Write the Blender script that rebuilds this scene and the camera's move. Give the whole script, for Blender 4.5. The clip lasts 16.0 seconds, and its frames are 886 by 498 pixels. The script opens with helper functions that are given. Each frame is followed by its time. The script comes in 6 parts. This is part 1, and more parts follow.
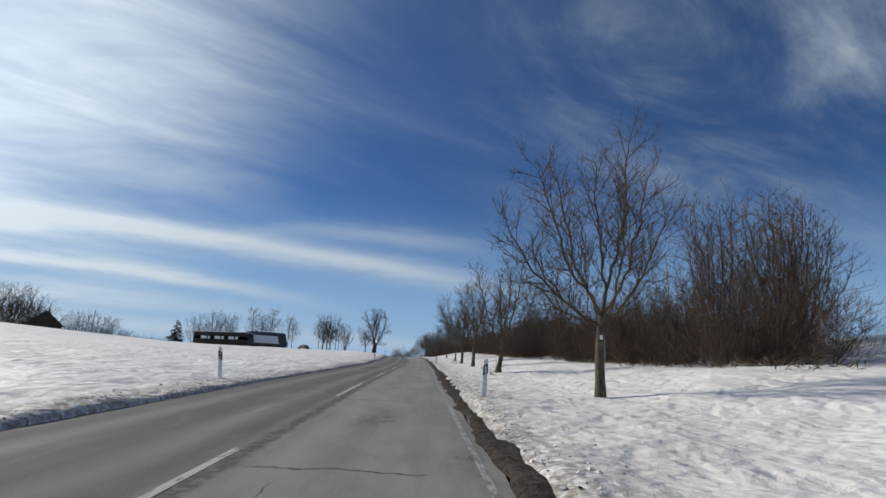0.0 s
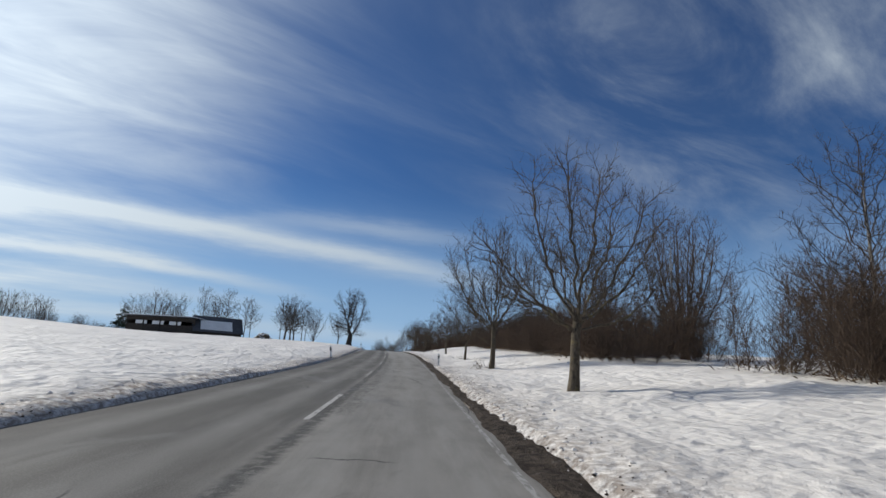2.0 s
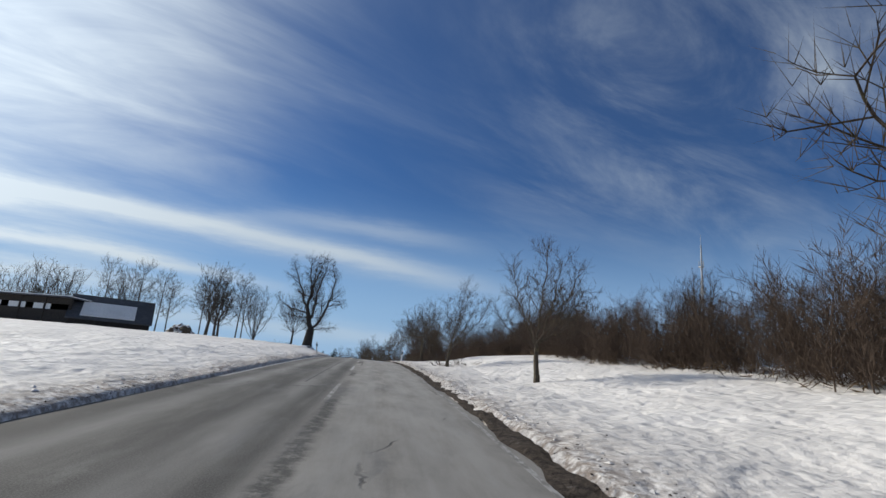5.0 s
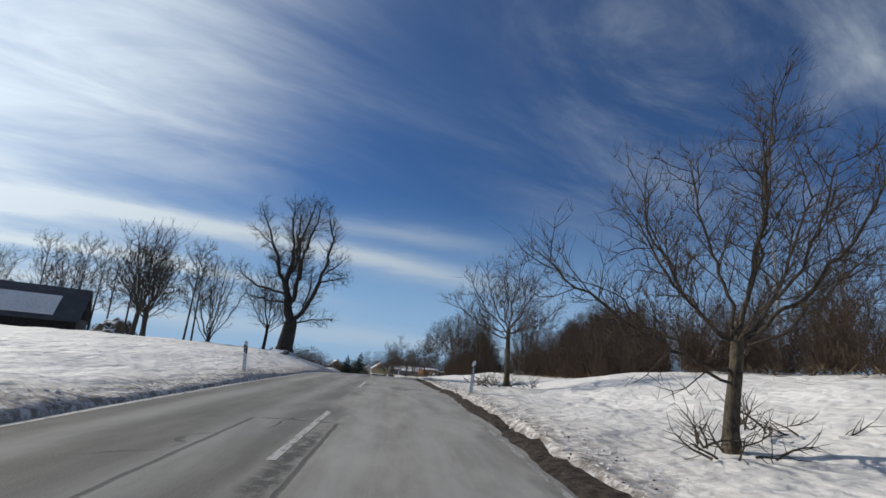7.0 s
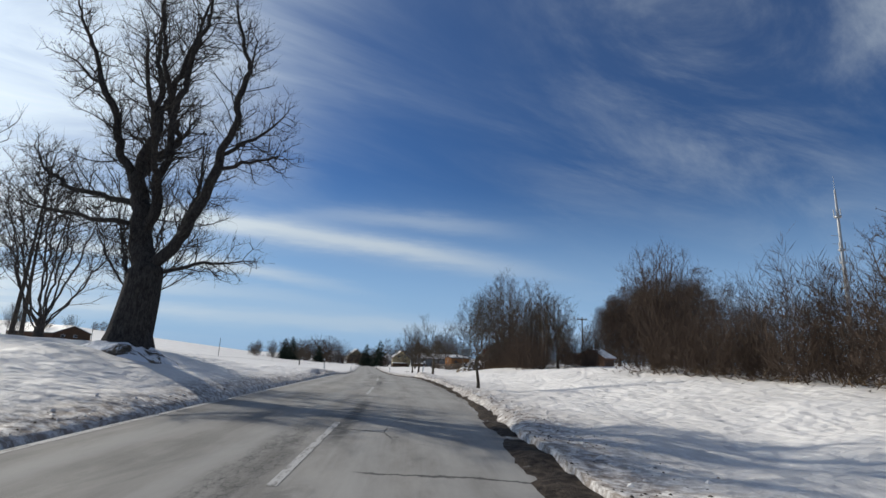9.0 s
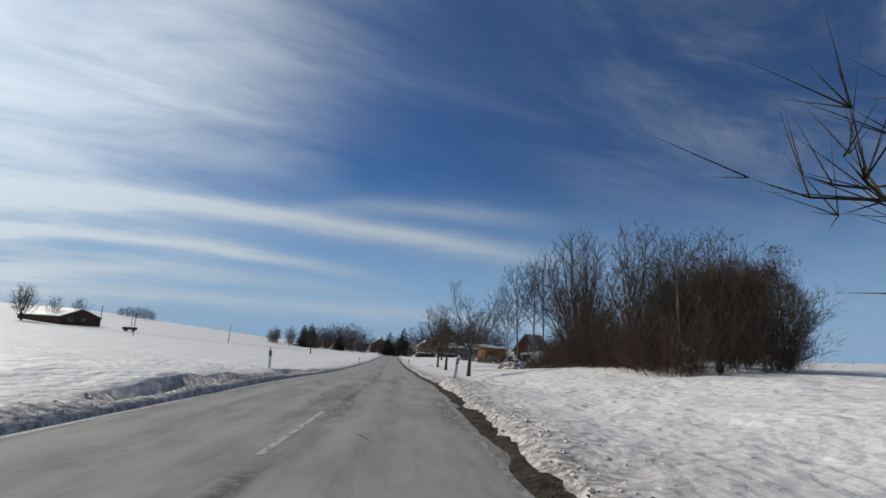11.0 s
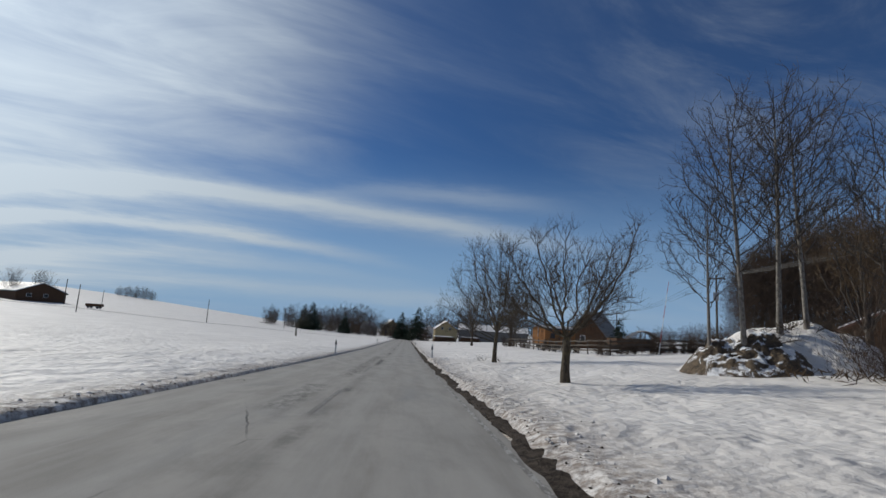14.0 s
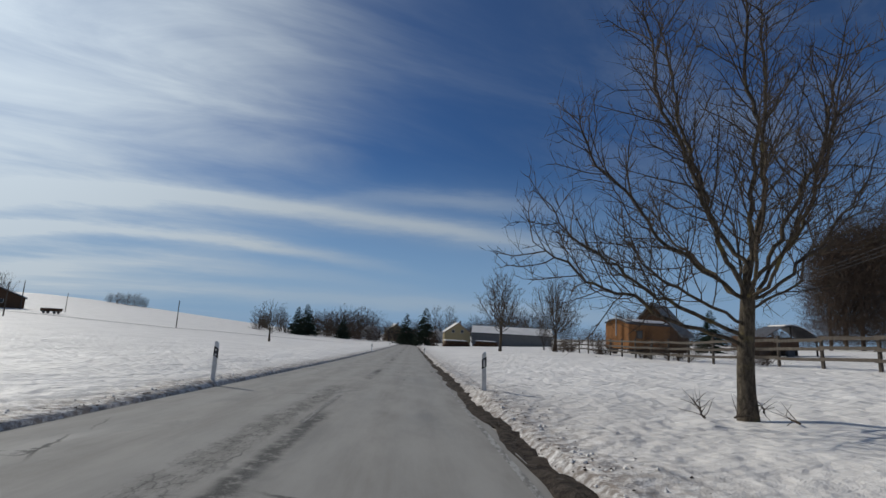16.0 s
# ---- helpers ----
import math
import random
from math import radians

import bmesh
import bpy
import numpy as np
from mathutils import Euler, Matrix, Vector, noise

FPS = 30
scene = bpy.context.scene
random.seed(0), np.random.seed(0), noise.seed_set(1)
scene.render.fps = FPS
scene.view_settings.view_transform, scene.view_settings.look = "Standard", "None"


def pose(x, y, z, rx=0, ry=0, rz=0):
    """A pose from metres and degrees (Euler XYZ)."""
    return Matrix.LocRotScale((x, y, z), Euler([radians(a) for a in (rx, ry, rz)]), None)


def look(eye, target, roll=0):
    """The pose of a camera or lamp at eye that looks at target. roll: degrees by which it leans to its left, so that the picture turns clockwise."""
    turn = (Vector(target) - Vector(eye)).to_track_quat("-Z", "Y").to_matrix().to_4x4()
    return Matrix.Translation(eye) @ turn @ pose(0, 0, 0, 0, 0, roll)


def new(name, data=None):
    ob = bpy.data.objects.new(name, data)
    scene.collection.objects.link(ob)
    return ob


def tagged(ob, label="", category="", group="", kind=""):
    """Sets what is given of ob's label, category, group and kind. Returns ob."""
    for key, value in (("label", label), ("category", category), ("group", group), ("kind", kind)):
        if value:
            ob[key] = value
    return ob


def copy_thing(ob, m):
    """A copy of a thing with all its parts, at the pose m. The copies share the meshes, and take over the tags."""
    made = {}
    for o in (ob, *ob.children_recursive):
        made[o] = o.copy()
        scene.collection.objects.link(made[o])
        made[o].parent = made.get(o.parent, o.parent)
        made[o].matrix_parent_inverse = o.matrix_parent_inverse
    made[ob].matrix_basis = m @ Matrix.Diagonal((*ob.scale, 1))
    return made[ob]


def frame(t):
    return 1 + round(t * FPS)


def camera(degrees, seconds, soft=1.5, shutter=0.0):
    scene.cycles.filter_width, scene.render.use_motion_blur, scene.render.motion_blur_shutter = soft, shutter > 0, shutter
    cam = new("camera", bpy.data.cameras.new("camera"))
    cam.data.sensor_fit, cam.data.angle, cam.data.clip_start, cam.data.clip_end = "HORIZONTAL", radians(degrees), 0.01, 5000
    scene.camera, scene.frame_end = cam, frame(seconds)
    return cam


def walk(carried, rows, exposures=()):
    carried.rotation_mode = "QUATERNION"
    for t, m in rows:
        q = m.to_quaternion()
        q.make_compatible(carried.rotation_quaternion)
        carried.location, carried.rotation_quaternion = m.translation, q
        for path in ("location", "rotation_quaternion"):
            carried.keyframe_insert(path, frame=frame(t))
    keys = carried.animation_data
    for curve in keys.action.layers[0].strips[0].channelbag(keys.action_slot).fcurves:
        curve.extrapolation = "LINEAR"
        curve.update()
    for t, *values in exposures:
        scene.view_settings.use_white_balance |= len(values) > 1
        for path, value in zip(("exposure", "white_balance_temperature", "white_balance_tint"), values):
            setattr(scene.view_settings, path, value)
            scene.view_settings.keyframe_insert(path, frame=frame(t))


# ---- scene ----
cam = camera(85.0, 16.0)
PATH = [
    (0, (-0.518, -0.001, 0.841), (-0.371, 1.936, 1.317), 2.8),
    (0.5, (-0.266, 7.333, 1.012), (-0.123, 9.27, 1.49), 3.0),
    (1, (-0.063, 14.33, 1.286), (0.094, 16.268, 1.753), 2.4),
    (1.5, (-0.02, 20.663, 1.418), (0.155, 22.601, 1.877), 3.3),
    (2, (0.16, 27.184, 1.602), (0.362, 29.122, 2.056), 3.8),
    (2.5, (0.473, 33.676, 1.69), (0.696, 35.61, 2.147), 4.2),
    (3, (0.478, 39.98, 1.889), (0.729, 41.91, 2.346), 4.4),
    (3.5, (0.735, 46.806, 2.031), (0.997, 48.733, 2.498), 5.0),
    (4, (1.155, 54.325, 2.279), (1.413, 56.253, 2.744), 5.3),
    (6.5, (1.275, 90.853, 3.672), (1.412, 92.793, 4.137), 4.7),
    (7, (1.352, 97.258, 3.706), (1.46, 99.2, 4.174), 5.0),
    (7.5, (1.304, 103.301, 3.951), (1.388, 105.248, 4.402), 4.8),
    (8, (1.199, 109.068, 3.995), (1.273, 111.018, 4.435), 4.0),
    (8.5, (1.119, 114.599, 4.025), (1.18, 116.552, 4.45), 3.1),
    (9, (0.937, 120.095, 4.065), (0.977, 122.053, 4.471), 2.8),
    (11.5, (0.101, 147.167, 3.518), (0.001, 149.134, 3.866), 3.5),
    (12, (-0.611, 153.37, 3.301), (-0.738, 155.337, 3.635), 3.5),
    (12.5, (-1.34, 159.154, 3.017), (-1.479, 161.123, 3.344), 3.8),
    (13, (-2.087, 165.036, 2.77), (-2.224, 167.005, 3.09), 3.9),
    (13.5, (-2.744, 170.494, 2.442), (-2.873, 172.466, 2.75), 3.9),
    (14, (-3.398, 176.255, 2.09), (-3.52, 178.23, 2.387), 3.8),
    (14.5, (-4.065, 182.006, 1.781), (-4.189, 183.979, 2.083), 4.1),
    (15, (-4.765, 187.916, 1.573), (-4.894, 189.888, 1.879), 3.9),
    (15.5, (-5.517, 193.738, 1.275), (-5.653, 195.709, 1.589), 3.5),
    (16, (-6.22, 199.304, 1.016), (-6.361, 201.274, 1.332), 3.0),
]
walk(cam, [(t, look(eye, target, roll)) for t, eye, target, roll in PATH], [(0, -0.3, 6090, 8), (4, -0.18, 6090, 8), (7.3, -0.31, 6090, 8), (9, -0.22, 6090, 8), (12.5, -0.75, 6010, 8), (14, -0.65, 6000, 8), (16, -0.74, 6000, 8)])

# ---- world and sun ----
SUN_AZ, SUN_EL = radians(-58), radians(30)  # from +y towards -x
SUN = Vector((math.sin(SUN_AZ) * math.cos(SUN_EL), math.cos(SUN_AZ) * math.cos(SUN_EL), math.sin(SUN_EL)))
lamp = bpy.data.lights.new("sun", "SUN")
lamp.energy, lamp.angle, lamp.color = 4.6, radians(0.6), (1.0, 0.908, 0.77)
sun = new("sun", lamp)
sun.matrix_world = look(SUN * 60, (0, 0, 0))


class Nodes:
    """Short hand for a node tree."""

    def __init__(self, tree):
        self.tree = tree
        tree.nodes.clear()

    def add(self, kind, **inputs):
        node = self.tree.nodes.new(kind)
        for key, value in inputs.items():
            self.put(node.inputs[int(key[1:])] if key[0] == "i" and key[1:].isdigit() else node.inputs[key], value)
        return node

    def put(self, socket, value):
        if isinstance(value, bpy.types.NodeSocket):
            self.tree.links.new(value, socket)
        elif isinstance(value, bpy.types.Node):
            self.tree.links.new(value.outputs[0], socket)
        else:
            socket.default_value = value

    def math(self, op, a, b=0.0, c=0.0, clamp=False):
        node = self.add("ShaderNodeMath", i0=a, i1=b, i2=c)
        node.operation, node.use_clamp = op, clamp
        return node

    def noise(self, vector, scale, detail=4.0, rough=0.55, lump=0.0):
        node = self.add("ShaderNodeTexNoise", Scale=scale, Detail=detail, Roughness=rough, Distortion=lump)
        if vector is not None:
            self.put(node.inputs["Vector"], vector)
        return node

    def span(self, value, a, b, c=0.0, d=1.0):
        node = self.add("ShaderNodeMapRange", i0=value, i1=a, i2=b, i3=c, i4=d)
        node.interpolation_type = "SMOOTHSTEP"
        return node

    def mix(self, f, a, b):
        node = self.tree.nodes.new("ShaderNodeMix")
        node.data_type = "RGBA"
        for i, v in ((0, f), (6, a), (7, b)):
            self.put(node.inputs[i], v)
        return node.outputs[2]

    def stretch(self, vector, scale):
        node = self.add("ShaderNodeVectorMath", i0=vector, i1=scale)
        node.operation = "MULTIPLY"
        return node



def c4(r, g=None, b=None):
    return (r, r if g is None else g, r if b is None else b, 1.0)


world = bpy.data.worlds.new("winter_sky")
scene.world = world
world.use_nodes = True
n = Nodes(world.node_tree)
sky = n.add("ShaderNodeTexSky")
sky.sky_type, sky.sun_disc, sky.sun_elevation, sky.sun_rotation = "NISHITA", False, SUN_EL, SUN_AZ
sky.altitude, sky.air_density, sky.dust_density, sky.ozone_density = 700, 1.15, 0.25, 4.0
way = n.add("ShaderNodeTexCoord").outputs["Generated"]
xyz = n.add("ShaderNodeSeparateXYZ", i0=way)
X, Y, Z = xyz.outputs
az = n.math("DEGREES", n.math("ARCTAN2", X, Y))
el = n.math("DEGREES", n.math("ARCSINE", Z))
up = n.math("ADD", n.math("MAXIMUM", Z, 0.0), 0.11)
plane = n.add("ShaderNodeCombineXYZ", i0=n.math("DIVIDE", X, up), i1=n.math("DIVIDE", Y, up), i2=0.0)
turned = n.add("ShaderNodeVectorRotate", Vector=plane, Angle=radians(-28))
wisp = n.noise(n.stretch(turned, (0.55, 1.35, 1)), 1.5, 10, 0.62, 0.6)
veil = n.noise(n.stretch(turned, (0.5, 0.8, 1)), 0.9, 5, 0.6, 0.5)
toward = n.add("ShaderNodeVectorMath", i0=way, i1=tuple(SUN))
toward.operation = "DOT_PRODUCT"
near = toward.outputs["Value"]
# high streaks, densest towards the sun
cirrus = n.math("MULTIPLY", n.math("MULTIPLY", n.span(az, 2.0, 38.0, 0.2, 1.8), n.span(el, 12.0, 34.0, 0.2, 1.25)), n.math("MULTIPLY", n.span(wisp, 0.36, 0.92), n.span(veil, 0.3, 0.7, 0.32, 0.85)))
ragged = n.math("ADD", near, n.math("ADD", n.math("MULTIPLY_ADD", wisp, 0.16, -0.08), n.math("MULTIPLY_ADD", veil, 0.34, -0.17)))
haze = n.math("MULTIPLY", n.math("POWER", n.span(ragged, 0.545, 1.03), 3.1), n.span(wisp, 0.2, 0.8, 0.72, 1.0))
warp = n.math("MULTIPLY_ADD", n.noise(n.stretch(way, (5, 5, 30)), 1.6, 6, 0.65), 1.6, -0.8)


def band(mid, bow, centre, width, left, right, tail, amount):
    """A long bank of cloud that arches over the horizon."""
    a = n.math("SUBTRACT", az, centre)
    steep = n.math("MULTIPLY", n.span(a, -16.0, 0.0, 2.6, 1.0), bow)  # the near end dips faster
    line = n.math("SUBTRACT", mid, n.math("MULTIPLY", n.math("MULTIPLY", a, a), steep))
    off = n.math("DIVIDE", n.math("SUBTRACT", n.math("ADD", el, warp), line), width)
    core = n.math("POWER", 2.718, n.math("MULTIPLY", n.math("MULTIPLY", off, off), -1.0))
    ends = n.math("MULTIPLY", n.span(az, left, left + 25), n.span(az, right, right + tail, 1.0, 0.0))
    return n.math("MULTIPLY", n.math("MULTIPLY", core, ends), amount)


cover = n.math("ADD", n.math("ADD", cirrus, haze), n.math("MULTIPLY", n.span(el, 8.0, 40.0, 0.0, 0.06), n.span(veil, 0.25, 0.75, 0.2, 1.0)))
for bank in ((12.3, 0.0022, -25, 1.25, -120, -8, 30, 0.85), (8.0, 0.003, -33, 0.7, -120, -30, 28, 0.78),
             (5.2, 0.0026, -28, 0.9, -120, -40, 45, 0.5), (2.6, 0.0004, -25, 1.0, -120, -10, 50, 0.42), (14.9, 0.0036, -6, 1.0, -28, -2, 18, 0.36)):
    cover = n.math("ADD", cover, band(*bank))
cover = n.math("MINIMUM", cover, 0.96)
lit = n.math("MULTIPLY_ADD", n.math("POWER", n.math("MAXIMUM", near, 0.0), 8.0), 8.0, 8.4)
white = n.add("ShaderNodeVectorMath", i0=(0.9, 0.965, 1.0), i1=lit)
white.operation = "SCALE"
n.put(white.inputs["Scale"], lit)
tinted = n.add("ShaderNodeVectorMath", i0=sky, i1=(0.41, 0.595, 0.83))
tinted.operation = "MULTIPLY"
low = n.mix(n.span(el, 0.0, 21.0, 0.85, 0.0), tinted, c4(4.4, 6.5, 9.2))
blend = n.mix(cover, low, white)
n.add("ShaderNodeOutputWorld", Surface=n.add("ShaderNodeBackground", Color=blend, Strength=0.088))

# ---- materials ----


def material(name):
    m = bpy.data.materials.new(name)
    m.use_nodes = True
    return m, Nodes(m.node_tree)


def finish(k, color, rough, height=None, amount=0.3, distance=0.02, metal=0.0, spec=0.5):
    b = k.add("ShaderNodeBsdfPrincipled", Roughness=rough, Metallic=metal)
    k.put(b.inputs["Base Color"], color)
    b.inputs["Specular IOR Level"].default_value = spec
    if height is not None:
        k.put(b.inputs["Normal"], k.add("ShaderNodeBump", Strength=amount, Distance=distance, Height=height))
    k.add("ShaderNodeOutputMaterial", Surface=b)
    return b


def spray_far(k):
    """How much of the traffic's dirt reaches a spot, by its distance from the asphalt."""
    node = k.add("ShaderNodeAttribute")
    node.attribute_name = "spray"
    return k.math("POWER", node.outputs["Fac"], 0.25)


def make_snow():
    m, k = material("snow")
    p = k.add("ShaderNodeTexCoord").outputs["Object"]
    grain, broad = k.noise(p, 38, 3), k.noise(p, 0.35, 4)
    drift = k.noise(k.stretch(p, (1, 0.6, 1)), 1.1, 3, 0.5)
    knob = k.noise(k.mix(0.06, p, k.noise(p, 2.0, 3).outputs["Color"]), 3.4, 2, 0.45)
    # trodden and sunken pits, in groups
    pits = k.add("ShaderNodeTexVoronoi", Vector=k.stretch(p, (1.0, 0.75, 1.0)), Scale=2.3, Randomness=1.0)
    pits.feature = "SMOOTH_F1"
    sunk = k.math("MULTIPLY", k.span(pits, 0.12, 0.42, 1.0, 0.0), k.span(k.noise(p, 0.45, 3), 0.42, 0.62))
    h = k.math("SUBTRACT", k.math("ADD", k.math("MULTIPLY", drift, 0.9), k.math("MULTIPLY_ADD", grain, 0.07, k.math("MULTIPLY", knob, 0.5))), k.math("MULTIPLY", sunk, 0.2))
    col = k.mix(k.span(broad, 0.3, 0.7), c4(0.82, 0.785, 0.745), c4(0.71, 0.678, 0.642))
    col = k.mix(k.span(k.noise(p, 9, 5, 0.7), 0.62, 0.8, 0.0, 0.5), col, c4(0.56, 0.55, 0.53))
    speck = k.math("MULTIPLY", k.span(k.noise(p, 16, 3, 0.6), 0.66, 0.74), k.span(k.noise(p, 0.8, 4), 0.45, 0.65, 0.1, 0.8))
    col = k.mix(k.math("MULTIPLY", speck, k.math("MULTIPLY", spray_far(k), 0.7)), col, c4(0.16, 0.125, 0.095))
    # brown spray that the traffic throws onto the verge
    spray = k.add("ShaderNodeAttribute")
    spray.attribute_name = "spray"
    thrown = k.math("MULTIPLY", spray.outputs["Fac"], k.span(k.noise(p, 6, 8, 0.75, 0.3), 0.36, 0.6))
    col = k.mix(k.math("MULTIPLY", thrown, 0.9), col, c4(0.19, 0.145, 0.11))
    finish(k, col, 0.62, h, 0.9, 0.24, spec=0.3)
    return m


def make_asphalt():
    m, k = material("salted_asphalt")
    uv = k.add("ShaderNodeUVMap").outputs["UV"]
    s = k.add("ShaderNodeSeparateXYZ", i0=uv)
    u, v = s.outputs[0], s.outputs[1]
    grain = k.noise(uv, 60, 2)
    long = k.noise(k.stretch(uv, (1.2, 0.26, 1)), 1.5, 7, 0.62)
    blotch = k.noise(k.stretch(uv, (0.75, 0.3, 1)), 1.0, 7, 0.66, 0.8)
    streak = k.noise(k.stretch(uv, (9, 0.22, 1)), 1.3, 6, 0.7)
    col = k.mix(k.span(long, 0.32, 0.7), c4(0.19, 0.179, 0.162), c4(0.32, 0.304, 0.279))
    col = k.mix(k.span(streak, 0.42, 0.75, 0.0, 0.4), col, c4(0.34, 0.328, 0.31))
    patchy = k.noise(k.stretch(uv, (0.8, 0.5, 1)), 1.0, 8, 0.68)
    col = k.mix(k.span(patchy, 0.5, 0.72, 0.0, 0.55), col, c4(0.11, 0.104, 0.095))
    # the older, darker oncoming lane on the climb; its tail beyond also paints in the dashboard's reflection
    old = k.math("MULTIPLY", k.span(u, -0.25, 0.15, 1.0, 0.0), k.span(v, 78, 150, 1.0, 0.0))
    col = k.mix(k.math("MULTIPLY", old, k.span(k.noise(k.stretch(uv, (0.9, 0.12, 1)), 1.4, 6, 0.65), 0.25, 0.6, 0.6, 1.0)), col, c4(0.04, 0.038, 0.035))
    col = k.mix(k.span(blotch, 0.54, 0.7, 0.0, 0.75), col, c4(0.085, 0.081, 0.075))
    # pale wheel tracks where the salt has dried
    for centre in (0.75, 1.72, 2.35, -0.85, -2.4):
        d = k.math("ABSOLUTE", k.math("SUBTRACT", u, centre))
        col = k.mix(k.math("MULTIPLY", k.span(d, 0.0, 0.5, 0.5, 0.0), k.span(long, 0.2, 0.6, 0.4, 1.0)), col, c4(0.33, 0.322, 0.305))
    climb = k.math("MULTIPLY", k.span(v, 62, 92, 1.0, 0.0), k.span(k.noise(k.stretch(uv, (0.8, 0.1, 1)), 1.2, 5, 0.6), 0.2, 0.7, 0.2, 0.5))
    col = k.mix(climb, col, c4(0.115, 0.108, 0.1))
    # paler on the way down to the village
    col = k.mix(k.span(v, 168, 190, 0.0, 0.35), col, c4(0.31, 0.298, 0.275))
    # tarred seams: along the middle and now and then across
    wob = k.math("MULTIPLY_ADD", k.noise(k.stretch(uv, (0.4, 1.0, 1)), 2.1, 5, 0.7), 0.34, -0.17)
    seam = k.span(k.math("ABSOLUTE", k.math("ADD", k.math("SUBTRACT", u, 0.16), wob)), 0.04, 0.2, 1.0, 0.0)
    gaps = k.math("MAXIMUM", k.span(v, 70, 95, 1.0, 0.0), k.span(k.noise(k.stretch(uv, (0.2, 1, 1)), 0.12, 3), 0.46, 0.6))
    seam = k.math("MULTIPLY", k.math("MULTIPLY", seam, gaps), k.span(k.noise(uv, 5, 5, 0.7), 0.3, 0.55))
    cells = k.add("ShaderNodeTexVoronoi", Vector=k.stretch(uv, (0.34, 0.13, 1)), Scale=1.0)
    cells.feature = "DISTANCE_TO_EDGE"
    k.put(cells.inputs["Vector"], k.stretch(k.mix(0.2, uv, k.noise(uv, 0.9, 6).outputs["Color"]), (0.34, 0.13, 1)))
    crack = k.math("MULTIPLY", k.span(cells, 0.001, 0.006, 1.0, 0.0), k.span(k.noise(uv, 0.3, 3), 0.54, 0.64))
    dark = k.math("MAXIMUM", seam, crack)
    bend = k.math("MULTIPLY_ADD", k.noise(uv, 1.3, 6, 0.7), 0.5, -0.25)

    def between(value, a, b, soft):
        return k.math("MULTIPLY", k.span(value, a, a + soft), k.span(value, b - soft, b, 1.0, 0.0))
    # single cracks across the lane, and along the wheel track
    for v0, u0, u1, w in ((12.8, -0.2, 2.1, 0.012), (15.7, 1.4, 2.3, 0.008), (5.5, 0.3, 2.4, 0.01), (33, 0.5, 1.6, 0.01), (170.6, 1.1, 2.3, 0.014), (105.35, -0.95, 0.35, 0.014), (125.5, 0.6, 2.7, 0.012)):
        off = k.math("ABSOLUTE", k.math("ADD", k.math("SUBTRACT", v, v0), bend))
        dark = k.math("MAXIMUM", dark, k.math("MULTIPLY", k.span(off, w, w * 4, 1.0, 0.0), between(u, u0, u1, 0.25)))
    # a patch let into the road: two long joints and one across
    for u0, v0, v1 in ((-0.95, 84.0, 105.4), (0.33, 97.0, 105.4)):
        off = k.math("ABSOLUTE", k.math("ADD", k.math("SUBTRACT", u, u0), k.math("MULTIPLY", wob, 0.18)))
        dark = k.math("MAXIMUM", dark, k.math("MULTIPLY", k.span(off, 0.012, 0.045, 0.85, 0.0), between(v, v0, v1, 0.2)))
    # nets of fine cracks: middle, from, to, half width
    net = k.add("ShaderNodeTexVoronoi", Vector=k.stretch(k.mix(0.12, uv, k.noise(uv, 3.0, 5).outputs["Color"]), (1.0, 0.6, 1.0)), Scale=10.0)
    net.feature = "DISTANCE_TO_EDGE"
    line = k.span(net, 0.02, 0.1, 1.0, 0.0)
    torn = k.noise(k.stretch(uv, (4, 1.6, 1)), 1.0, 8, 0.8)
    for u0, v0, v1, w in ((1.8, 168.5, 177.5, 0.22), (1.1, 162.5, 169.5, 0.34), (0.45, 162.5, 167.0, 0.4), (0.32, 169.5, 174.0, 0.14), (2.6, 150.0, 157.0, 0.3), (-0.35, 152.0, 159.5, 0.4), (0.3, 149.5, 154.5, 0.22),
                          (1.4, 8.2, 10.6, 0.4), (2.75, 5.5, 7.4, 0.25), (-1.1, 25.5, 31.5, 0.5), (0.45, 36.0, 68.0, 0.3), (2.4, 58.0, 62.5, 0.3), (1.36, 113.5, 116.5, 0.4), (-0.4, 122.5, 129.0, 0.3),
                          (-0.4, 192.0, 214.0, 0.3), (-0.7, 184.0, 190.0, 0.35), (1.75, 24.5, 26.0, 0.5)):
        off = k.math("ABSOLUTE", k.math("ADD", k.math("SUBTRACT", u, u0), k.math("MULTIPLY", bend, 0.8)))
        zone = k.math("MULTIPLY", k.span(off, w * 0.4, w * 1.3, 1.0, 0.0), between(v, v0, v1, 1.0))
        dark = k.math("MAXIMUM", dark, k.math("MULTIPLY", k.math("MULTIPLY", zone, k.span(torn, 0.42, 0.56)), k.math("MULTIPLY_ADD", line, 0.4, 0.4)))
    col = k.mix(k.math("MULTIPLY", dark, 0.92), col, c4(0.035, 0.034, 0.033))
    col = k.mix(k.span(grain, 0.35, 0.75, 0.0, 0.25), col, c4(0.3, 0.29, 0.28))
    h = k.math("ADD", k.math("MULTIPLY", grain, 0.5), k.math("MULTIPLY", dark, -1.0))
    rough = k.span(blotch, 0.5, 0.72, 0.9, 0.65)
    finish(k, col, rough, h, 0.5, 0.014, spec=0.3)
    return m


